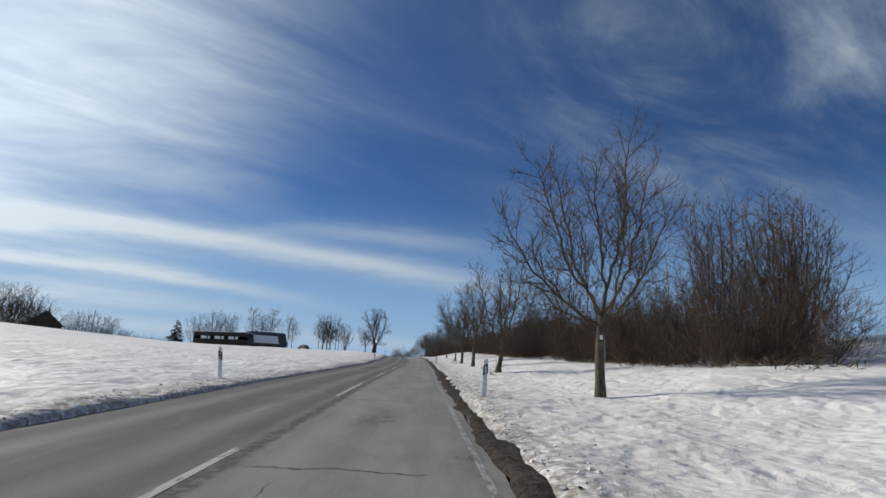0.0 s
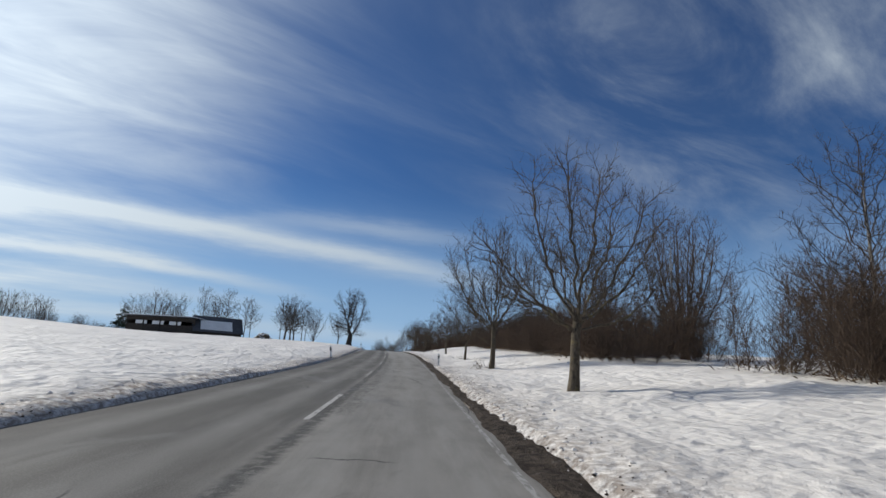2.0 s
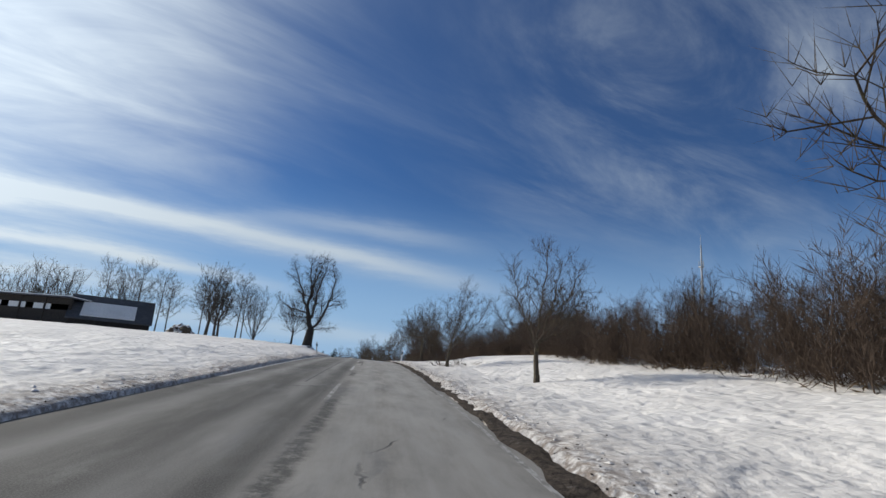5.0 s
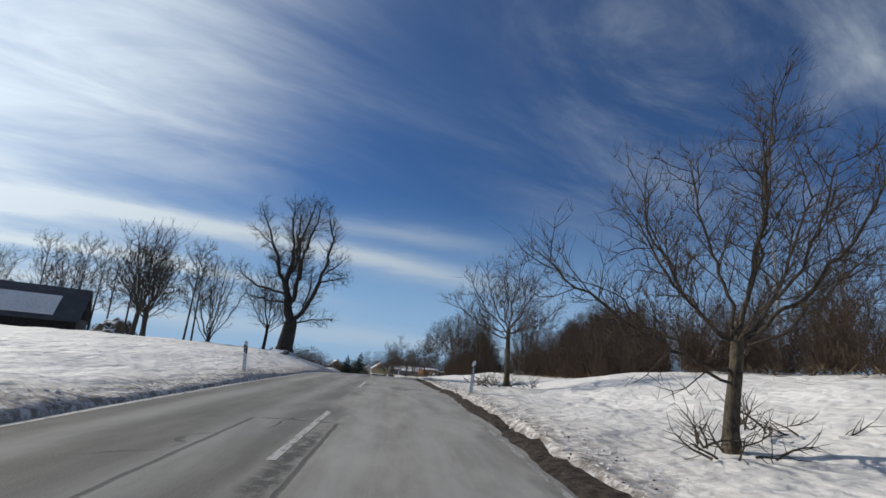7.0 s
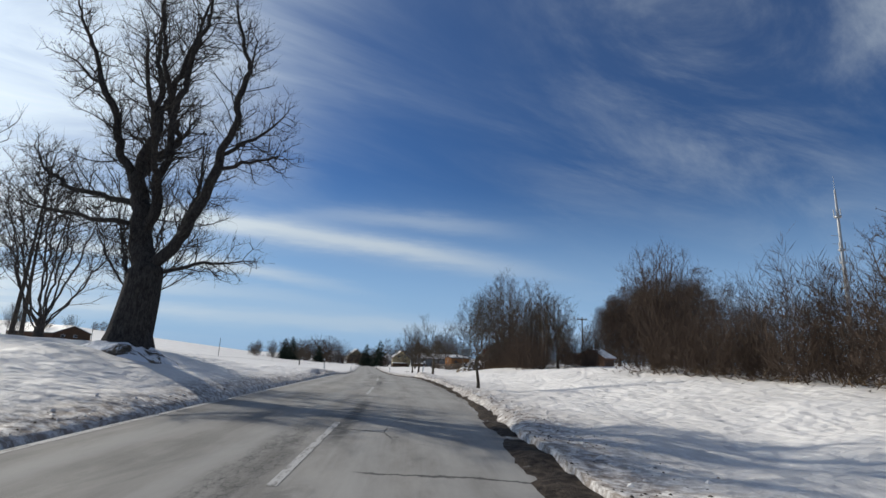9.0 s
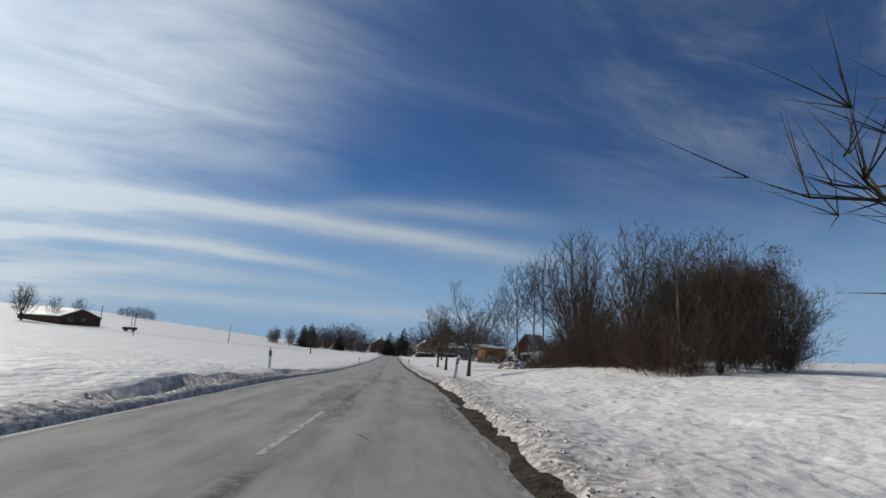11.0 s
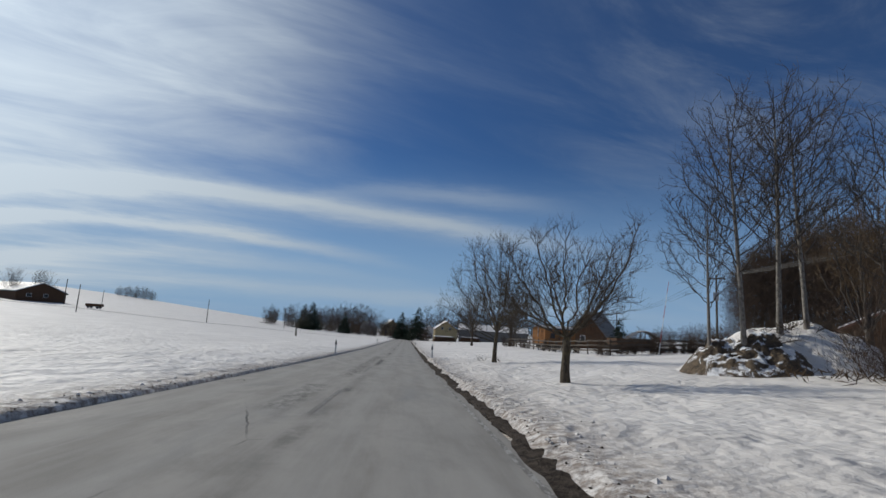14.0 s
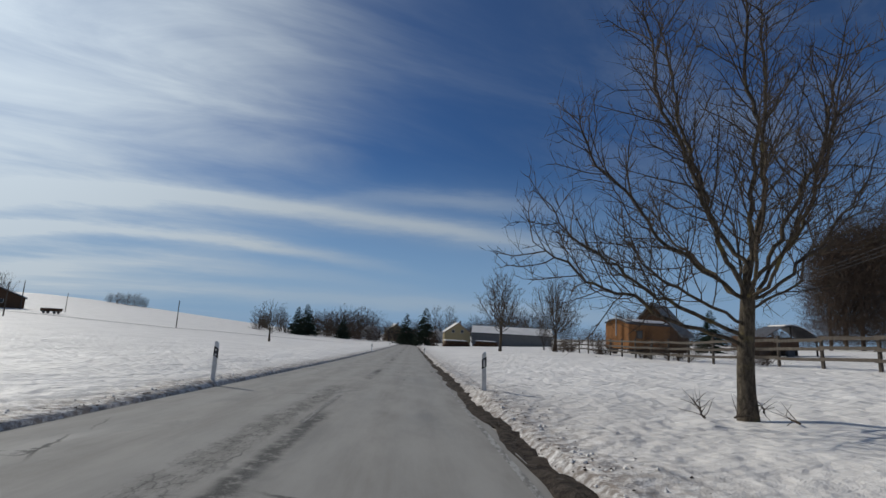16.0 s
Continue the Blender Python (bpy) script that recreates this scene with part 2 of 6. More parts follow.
def make_mud():
    m, k = material("wet_mud")
    p = k.add("ShaderNodeTexCoord").outputs["Object"]
    a, b = k.noise(p, 7, 6, 0.65), k.noise(p, 45, 3)
    col = k.mix(k.span(a, 0.3, 0.7), c4(0.026, 0.02, 0.016), c4(0.1, 0.08, 0.063))
    col = k.mix(k.span(k.noise(p, 3.1, 5, 0.65), 0.64, 0.76, 0.0, 0.6), col, c4(0.3, 0.29, 0.27))
    finish(k, col, 0.92, k.math("ADD", a, k.math("MULTIPLY", b, 0.4)), 1.0, 0.1, spec=0.15)
    return m


def make_bark(name, dark, pale, moss=None, scale=1.0):
    m, k = material(name)
    p = k.add("ShaderNodeTexCoord").outputs["Object"]
    ridge = k.noise(k.stretch(p, (17 * scale, 17 * scale, 6 * scale)), 1.0, 8, 0.72, 0.6)
    patch = k.noise(p, 2.6 * scale, 4)
    col = k.mix(k.span(ridge, 0.3, 0.72), c4(*dark), c4(*pale))
    if moss:
        col = k.mix(k.span(patch, 0.54, 0.72, 0.0, 0.65), col, c4(*moss))
    col = k.mix(k.span(k.noise(p, 5.0 * scale, 6, 0.7), 0.52, 0.7, 0.0, 0.6), col, c4(*[0.45 * v for v in dark]))
    finish(k, col, 0.9, ridge, 0.9, 0.04, spec=0.2)
    return m


def make_paint(name, color, rough=0.5, dirt=(0.2, 0.18, 0.15), amount=0.3, scale=6.0, metal=0.0):
    m, k = material(name)
    p = k.add("ShaderNodeTexCoord").outputs["Object"]
    a, b = k.noise(p, scale, 5, 0.65), k.noise(p, scale * 9, 3)
    col = k.mix(k.span(a, 0.42, 0.78, 0.0, amount), c4(*color), c4(*dirt))
    finish(k, col, rough, b, 0.12, 0.004, metal=metal)
    return m


def make_wood(name, dark, pale, grain=(30, 30, 2)):
    m, k = material(name)
    p = k.add("ShaderNodeTexCoord").outputs["Object"]
    r = k.add("ShaderNodeObjectInfo").outputs["Random"]
    a = k.noise(k.stretch(p, grain), 1.0, 5, 0.65, 0.4)
    col = k.mix(k.span(a, 0.28, 0.75), c4(*dark), c4(*pale))
    tint = k.mix(k.math("MULTIPLY", r, 0.35), col, c4(*dark))
    tint = k.mix(k.span(k.noise(p, 1.7, 4), 0.55, 0.75, 0.0, 0.4), tint, c4(*[0.6 * v for v in dark]))
    finish(k, tint, 0.8, a, 0.4, 0.01, spec=0.25)
    return m


SNOW, ASPHALT, MUD = make_snow(), make_asphalt(), make_mud()
BARK = make_bark("apple_bark", (0.035, 0.028, 0.022), (0.17, 0.14, 0.1), (0.22, 0.18, 0.065))
TWIG = make_bark("twig_bark", (0.046, 0.036, 0.029), (0.14, 0.11, 0.083), (0.13, 0.11, 0.05), 1.5)
OLD_BARK = make_bark("old_bark", (0.02, 0.017, 0.015), (0.085, 0.074, 0.064))
FAR_BARK = make_bark("grey_bark", (0.035, 0.03, 0.027), (0.12, 0.104, 0.09))
SHRUB = make_bark("thicket_bark", (0.046, 0.033, 0.025), (0.14, 0.1, 0.074), None, 1.0)
DEADLEAF = make_bark("withered_leaves", (0.06, 0.042, 0.026), (0.16, 0.11, 0.065), None, 2.0)
NEEDLE = make_bark("spruce_needles", (0.012, 0.022, 0.014), (0.035, 0.055, 0.032), None, 2.0)
WHITE = make_paint("post_plastic", (0.74, 0.74, 0.72), 0.4, (0.3, 0.28, 0.25), 0.45, 7)
BLACK = make_paint("black_band", (0.02, 0.02, 0.022), 0.45, (0.1, 0.1, 0.1), 0.3, 9)
SILVER = make_paint("reflector_face", (0.55, 0.56, 0.58), 0.2, (0.3, 0.3, 0.3), 0.2, 20, 0.6)


def make_line(name, pale, wear):
    """Road paint that traffic has worn through to the asphalt."""
    m, k = material(name)
    p = k.add("ShaderNodeTexCoord").outputs["Object"]
    gone = k.span(k.noise(k.stretch(p, (3.0, 1.0, 1.0)), 3.2, 8, 0.75), wear - 0.06, wear + 0.08)
    fine = k.noise(p, 40, 3)
    col = k.mix(gone, c4(pale, pale * 0.975, pale * 0.94), c4(0.17, 0.162, 0.15))
    finish(k, k.mix(k.span(fine, 0.35, 0.7, 0.0, 0.35), col, c4(0.2, 0.19, 0.175)), 0.75, fine, 0.3, 0.006, spec=0.3)
    return m


LINE, FADED, WORN = make_line("worn_road_paint", 0.46, 0.54), make_line("almost_gone_paint", 0.3, 0.44), make_line("faded_edge_paint", 0.38, 0.48)

# ---- shape of the land ----
ROAD_X = [(-1500, -80), (-120, -8.4), (-40, -4.6), (0, -2.65), (20, -1.8), (40, -0.8), (60, 0.0), (80, 0.3), (100, 0.15), (120, -0.25), (140, -1.15),
          (160, -2.95), (180, -5.35), (206, -8.7), (260, -15.4), (330, -24.1), (700, -70.5), (3000, -355)]
ROAD_Z = [(-1500, -14), (-120, -3.2), (-40, -1.4), (0, -0.41), (20, 0.15), (40, 0.64), (60, 1.25), (80, 2.02), (100, 2.58), (118, 2.78), (126, 2.75), (134, 2.6), (147, 2.22),
          (160, 1.73), (176, 0.87), (199, -0.23), (230, -1.5), (266, -2.75), (330, -4.85), (420, -7.25), (700, -13.6), (1500, -30), (3000, -62)]


def spline(knots):
    """A smooth curve through the knots, without overshoot."""
    kx, ky = np.array(knots, float).T
    slope = np.diff(ky) / np.diff(kx)
    m = np.concatenate(([slope[0]], np.where(slope[:-1] * slope[1:] > 0, (slope[:-1] + slope[1:]) / 2, 0), [slope[-1]]))
    lim = 3 * np.minimum(np.abs(np.append(slope, slope[-1])), np.abs(np.insert(slope, 0, slope[0])))
    m = np.sign(m) * np.minimum(np.abs(m), lim)

    def f(q):
        q = np.asarray(q, float)
        i = np.clip(np.searchsorted(kx, q) - 1, 0, len(kx) - 2)
        h = kx[i + 1] - kx[i]
        s = np.clip((q - kx[i]) / h, 0, 1)
        return (ky[i] * (1 + 2 * s) + h * m[i] * s) * (1 - s) ** 2 + (ky[i + 1] * (3 - 2 * s) + h * m[i + 1] * (s - 1)) * s * s
    return f


road_x, road_z = spline(ROAD_X), spline(ROAD_Z)
LEFT_EDGE, RIGHT_EDGE = 3.4, 3.1
LY = (-200, 0, 40, 80, 115, 134, 150, 170, 200, 240, 300, 400, 480, 600, 850, 1500)
LE = (4, 12, 40, 100, 300, 1200)
LZ = ((0.3, 0.4, 1.5, 5, 9, 14), (0.3, 0.6, 2, 6.4, 10.4, 16), (0.3, 0.45, 1.4, 5.2, 9.8, 15), (0.35, 0.4, 0.9, 5.0, 9, 14), (0.55, 0.55, 0.6, 2.5, 6, 12),
      (1.0, 1.05, 0.75, 1.9, 6, 12), (0.5, 0.7, 0.6, 3.2, 7, 12), (0.25, 0.2, 0.4, 1.2, 6, 13), (0.25, 0.2, 0.5, 1.5, 7, 14), (0.25, 0.2, 0.8, 1.8, 8, 15),
      (0.2, 0.1, 1, 3, 9, 15), (0.2, 0.2, 1.4, 5.5, 13, 18), (0.2, 0.2, 1.0, 6.0, 18, 25), (0.2, 0.3, 0.5, 4, 22, 32), (0.2, 0, -1, -3, 3, 14), (0, 0, 0, 0, 2, 10))
RY = (-200, 0, 40, 80, 115, 134, 150, 170, 200, 240, 300, 1500)
RE = (4, 9, 14, 30, 100, 1200)
RZ = ((0.3, 1.0, 1.5, 2.5, 5, 14), (0.3, 1.1, 1.6, 2.6, 5, 14), (0.35, 1.0, 1.4, 2.2, 4, 14), (0.15, 0.9, 1.4, 2.2, 4, 14), (0.3, 1.3, 1.8, 2.4, 4, 14),
      (0.0, 0.5, 0.9, 1.6, 4, 14), (0.1, 0.5, 0.8, 1.6, 4, 14), (0.3, 1.3, 1.8, 2.4, 4, 14), (0.38, 0.85, 1.2, 2.5, 6, 16), (0.4, 0.9, 1.2, 2, 6, 16),
      (0.3, 0.6, 0.8, 1.5, 5, 16), (0.3, 0.6, 1, 2, 8, 30))


def table(ys, es, zs, y, e):
    zs, ys, es = np.array(zs, float), np.array(ys, float), np.array(es, float)
    i = np.clip(np.searchsorted(ys, y) - 1, 0, len(ys) - 2)
    j = np.clip(np.searchsorted(es, e) - 1, 0, len(es) - 2)
    a, b = np.clip((y - ys[i]) / (ys[i + 1] - ys[i]), 0, 1), np.clip((e - es[j]) / (es[j + 1] - es[j]), 0, 1)
    a = a * a * (3 - 2 * a)
    return (zs[i, j] * (1 - b) + zs[i, j + 1] * b) * (1 - a) + (zs[i + 1, j] * (1 - b) + zs[i + 1, j + 1] * b) * a


def hashed(i, j, seed):
    h = (i * 374761393 + j * 668265263 + seed * 974634777) & 0x7FFFFFFF
    h = ((h ^ (h >> 13)) * 1274126177) & 0x7FFFFFFF
    return ((h ^ (h >> 16)) & 0xFFFF) / 65535.0


def lumps(x, y, size, seed=0):
    """Smooth value noise from -1 to 1 with lumps of the given size."""
    u, v = np.asarray(x, float) / size, np.asarray(y, float) / size
    i, j = np.floor(u).astype(np.int64), np.floor(v).astype(np.int64)
    a, b = u - i, v - j
    a, b = a * a * (3 - 2 * a), b * b * (3 - 2 * b)
    top = hashed(i, j, seed) * (1 - a) + hashed(i + 1, j, seed) * a
    low = hashed(i, j + 1, seed) * (1 - a) + hashed(i + 1, j + 1, seed) * a
    return 2 * (top * (1 - b) + low * b) - 1


def edge_wander(y, side):
    return 0.1 * lumps(y, y * 0 + side, 1.7, 3) + 0.12 * lumps(y, y * 0 + side, 6.0, 4) + 0.03 * lumps(y, y * 0 + side, 0.9, 5)


left_ridge = spline([(-200, 0.05), (80, 0.06), (105, 0.09), (128, 0.13), (145, 0.22), (172, 0.2), (188, 0.07), (400, 0.06)])


def creep(y):
    """How far mud and snow lie over the right-hand edge of the asphalt."""
    return 0.48 * np.exp(-((y - 124) / 8.0) ** 2)


def bare_land(x, y):
    x, y = np.asarray(x, float), np.asarray(y, float)
    d = x - road_x(y)
    right = d > 0
    e = np.where(right, d - RIGHT_EDGE, -d - LEFT_EDGE)
    t = np.where(right, table(RY, RE, RZ, y, e), table(LY, LE, LZ, y, e))
    four = np.where(right, table(RY, RE, RZ, y, e * 0 + 4), table(LY, LE, LZ, y, e * 0 + 4))
    bank = e - edge_wander(y, 1) * np.where(right, 0.85, 0.4) - np.where(right, np.interp(y, (30, 85), (0.34, 0.22)) - creep(y), -0.1)  # the snow's edge, where the plough left it
    ridge = np.where(right, 0.12, left_ridge(y))
    near = np.where((bank < 0) | (e < -0.02), -0.07, np.minimum(bank * np.where(right, 0.9, 0.38), ridge) + (four - ridge) * np.clip((bank - 0.3) / 3.2, 0, 1))
    hollow = ~right & (e > 0.22) & (e < 0.55 + 0.25 * lumps(y, y * 0, 2.3, 41)) & (y > 150) & (y < 174) & (lumps(y, y * 0, 4.0, 42) > -0.5)
    near = np.where(hollow, -0.05, near)
    z = np.where(e < 4, near, t)
    rough = np.clip(bank * 2, 0, 1) * np.clip(1 - e / 60, 0, 1) * np.clip(2 - y / 160, 0, 1)
    z = z + rough * (0.036 * lumps(x, y, 0.62, 15) + 0.055 * lumps(x, y, 1.15, 11) + 0.055 * lumps(x, y, 1.9, 12) + 0.09 * lumps(x, y, 5.5, 13)) + np.clip(e / 12, 0, 1) * np.clip(1.3 - e / 120, 0, 1) * np.clip(1.5 - y / 400, 0, 1) * 0.22 * lumps(x, y, 19, 14)
    z = z + 1.6 * np.exp(-((x - 26) / 6) ** 2 - ((y - 23) / 9) ** 2)
    # the field to the left and the thicket to the right keep their height where the road begins to fall
    keep = np.clip((y - 122) / 26, 0, 1) * np.clip((-d - 7 - 1.1 * np.maximum(y - 150, 0)) / 7, 0, 1) * np.clip((215 - y) / 30, 0, 1)
    keep = keep + np.clip((d - 6) / 6, 0, 1) * np.interp(y, (122, 148, 150, 163), (0, 1, 1, 0))
    return z + road_z(y) + 0.65 * keep


# guide posts at the right-hand and the left-hand verge: place, height of the snow there, lean
RIGHT_POSTS = ((1.7, 12.9, 0.16, 2), (4.1, 62.8, 1.22, -2), (3.46, 112.8, 2.97, 3), (0.56, 162.7, 2.05, 8), (-5.9, 212.2, -0.55, -2), (-12.4, 262, None, 0), (-18.6, 312, None, 0))
LEFT_POSTS = ((-6.25, 16.7, 0.2, -7), (-3.65, 64.0, 1.3, -8), (-3.95, 114.3, 3.0, -5), (-8.15, 164.5, 1.8, -3), (-13.0, 212.0, -0.65, 0), (-19.2, 262, None, 0), (-25.4, 312, None, 0))
SPOTS = [(px, py, pz - float(bare_land(np.array([px]), np.array([py]))[0])) for px, py, pz, _ in RIGHT_POSTS + LEFT_POSTS if pz is not None]


def land(x, y):
    """Height of the snow at x, y."""
    x, y = np.asarray(x, float), np.asarray(y, float)
    z = bare_land(x, y)
    for px, py, dz in SPOTS:
        d = x - road_x(y)
        z = z + np.where((d > RIGHT_EDGE + 0.2) | (d < -LEFT_EDGE - 0.1), dz, 0) * np.exp(-((x - px) / 1.3) ** 2 - ((y - py) / 2.2) ** 2)
    return z


def ground_z(x, y):
    return float(land(np.array([x]), np.array([y]))[0])


def link(name, verts, faces, mat, parent=None, label="", smooth=False):
    me = bpy.data.meshes.new(name)
    me.from_pydata(verts, [], faces)
    for mm in (mat if isinstance(mat, (list, tuple)) else [mat]):
        me.materials.append(mm)
    if smooth:
        me.polygons.foreach_set("use_smooth", [True] * len(me.polygons))
    ob = new(name, me)
    if parent:
        ob.parent = parent
    return tagged(ob, label)


def grid(name, xs, ys, zs, mat):
    """A sheet from arrays of the same shape."""
    r, c = xs.shape
    k = np.arange(r * c).reshape(r, c)
    faces = np.stack((k[:-1, :-1], k[:-1, 1:], k[1:, 1:], k[1:, :-1]), -1).reshape(-1, 4)
    me = bpy.data.meshes.new(name)
    me.vertices.add(r * c)
    me.vertices.foreach_set("co", np.stack((xs, ys, zs), -1).astype(np.float32).ravel())
    me.loops.add(faces.size)
    me.loops.foreach_set("vertex_index", faces.ravel().astype(np.int32))
    me.polygons.add(len(faces))
    me.polygons.foreach_set("loop_start", np.arange(0, faces.size, 4, dtype=np.int32))
    me.polygons.foreach_set("use_smooth", np.ones(len(faces), bool))
    me.update(calc_edges=True)
    me.validate()
    me.materials.append(mat)
    return new(name, me)


def growing(a, b, step, factor):
    out = []
    while a < b:
        out.append(a)
        a += step
        step *= factor
    return out


reach = growing(30, 1500, 1.4, 1.13) + [1500]
side = [-0.05] + list(np.arange(0.0, 8, 0.2)) + list(np.arange(8, 30, 0.55)) + reach
across = np.array([-(LEFT_EDGE + s) for s in side[::-1]] + [-2.5, 0.0, 2.5] + [RIGHT_EDGE + s for s in side])
along = np.array([-v for v in growing(8, 1500, 3, 1.25)][::-1] + list(np.arange(0, 215, 0.38)) + list(np.arange(215, 225, 0.45)) + growing(225, 3000, 0.6, 1.05) + [3000])
YY, DD = np.meshgrid(along, across, indexing="ij")
XX = road_x(YY) + DD
ground = tagged(grid("ground", XX, YY, land(XX, YY), SNOW), "old crusted snow over fields and verges, rough near the road", "snow", kind="structure")

OUT = np.where(DD > 0, DD - RIGHT_EDGE, -DD - LEFT_EDGE)
ground.data.attributes.new("spray", "FLOAT", "POINT").data.foreach_set("value", np.clip(np.exp(-np.maximum(OUT - 0.5, 0) / np.where(DD > 0, 1.0, 0.4)), 0, 1).astype(np.float32).ravel())

# the road, with a slight crown
u = np.array([-3.4, -3.2, -2.5, -1.2, -0.3, 0.3, 1.2, 2.5, 2.95, 3.1])
vv = np.array([-v for v in growing(1, 200, 4, 1.2)][::-1] + list(np.arange(0, 260, 1.0)) + growing(260, 1500, 2, 1.05))
VV, UU = np.meshgrid(vv, u, indexing="ij")
ragged = np.where((UU > 3.05) | (UU < -3.3), 0.07 * lumps(VV, UU, 0.9, 21), 0)
road = grid("road", road_x(VV) + UU + ragged, VV, road_z(VV) + 0.05 * (1 - (UU / 3.3) ** 2) - 0.03, ASPHALT)
tagged(road, "grey salt-stained asphalt country road with dark tarred seams", "road", kind="structure")
lay = road.data.uv_layers.new(name="UVMap")
idx = np.zeros(len(road.data.loops), np.int32)
road.data.loops.foreach_get("vertex_index", idx)
lay.data.foreach_set("uv", np.stack((UU.ravel()[idx], VV.ravel()[idx]), -1).astype(np.float32).ravel())

# churned mud between the asphalt and the snow
for name, sgn, base, wide in (("mud_verge", 1, RIGHT_EDGE, 1.05), ("mud_verge", -1, LEFT_EDGE, 0.75)):
    e = np.linspace(-0.06, wide, 9)
    ys = np.arange(-20, 330, 0.3)
    MY, ME = np.meshgrid(ys, e, indexing="ij")
    MX = road_x(MY) + sgn * (base + ME - np.where(sgn > 0, creep(MY) * np.clip(1 - ME, 0, 1), 0) + np.where(ME < 0, 0.1 * lumps(MY, ME * 0 + sgn, 1.1, 31) + 0.05 * lumps(MY, ME * 0 + sgn, 0.35, 34), 0))
    MZ = road_z(MY) - (0.012 if sgn > 0 else 0.065) + np.where(ME > 0.05, 0.035 + 0.045 * lumps(MX, MY, 0.24, 32) + 0.03 * lumps(MX, MY, 0.9, 33), -0.006) - 0.16 * np.clip((ME - 0.5) / 0.4, 0, 1)
    tagged(grid(name, MX, MY, MZ, MUD), "dark churned wet mud along the asphalt edge", "mud", kind="structure")


def strip(name, d0, d1, y0, y1, parent, mat, lift=0.004):
    ys = np.linspace(y0, y1, max(2, int((y1 - y0) / 1.0) + 1))
    v, f = [], []
    for i, yy in enumerate(ys):
        for d in (d0, d1):
            v.append((float(road_x(yy)) + d, float(yy), float(road_z(yy)) + 0.05 * (1 - (d / 3.3) ** 2) - 0.03 + lift))
        if i:
            f.append((2 * i - 2, 2 * i - 1, 2 * i + 1, 2 * i))
    return link(name, v, f, mat, parent)


marking = tagged(new("road_marking"), "worn white centre dashes and edge line on asphalt, pale icy rim on the left", "road marking", kind="structure")
for i in range(30):
    start = (2.2 + 11.15 * i) if i < 15 else 173.0 + 11.3 * (i - 15)
    strip("dash", -0.05, 0.05, start, start + (5.6 if i == 1 else 4.2), marking, LINE if i < 4 or 7 < i < 14 else WORN if i < 16 else FADED)
strip("edge_line", 2.85, 2.94, -10, 330, marking, WORN)
# this left strip, in the same worn white, stands in for an icy rim
strip("edge_line", -3.34, -3.18, 84, 178, marking, LINE)

# ---- trees ----


class Wood:
    """Gathers tapered limbs into one mesh."""

    def __init__(self):
        self.v, self.f = [], []

    def limb(self, pts, radii, sides):
        base = len(self.v)
        prev = None
        for i, (p, r) in enumerate(zip(pts, radii)):
            a = pts[min(i + 1, len(pts) - 1)] - pts[max(i - 1, 0)]
            a = a.normalized()
            s = a.cross(Vector((0.31, 0.95, 0.1))).normalized() if prev is None else (prev - a * prev.dot(a)).normalized()
            prev = s
            t = a.cross(s)
            if i == len(pts) - 1:
                self.v.append(tuple(p))
                b0 = base + (i - 1) * sides
                self.f.extend((b0 + k, b0 + (k + 1) % sides, base + i * sides) for k in range(sides))
                return
            for k in range(sides):
                q = 2 * math.pi * k / sides
                self.v.append(tuple(p + (s * math.cos(q) + t * math.sin(q)) * r))
            if i:
                b0, b1 = base + (i - 1) * sides, base + i * sides
                self.f.extend((b0 + k, b0 + (k + 1) % sides, b1 + (k + 1) % sides, b1 + k) for k in range(sides))

    def blade(self, p, d, side):
        b = len(self.v)
        self.v.extend((tuple(p), tuple(p + d * 0.5 + side), tuple(p + d)))
        self.f.append((b, b + 1, b + 2))

    def twig(self, p, d, r):
        """A pointed three-sided shoot from p along d."""
        b = len(self.v)
        s = d.cross(Vector((0.3, 0.2, 0.93))).normalized() * r
        t = d.cross(s).normalized() * r
        self.v.extend((tuple(p + s), tuple(p - s * 0.5 + t * 0.87), tuple(p - s * 0.5 - t * 0.87), tuple(p + d)))
        self.f.extend(((b, b + 1, b + 3), (b + 1, b + 2, b + 3), (b + 2, b, b + 3)))


def unit(rng):
    while True:
        v = Vector((rng.uniform(-1, 1), rng.uniform(-1, 1), rng.uniform(-1, 1)))
        if 0.05 < v.length < 1:
            return v.normalized()


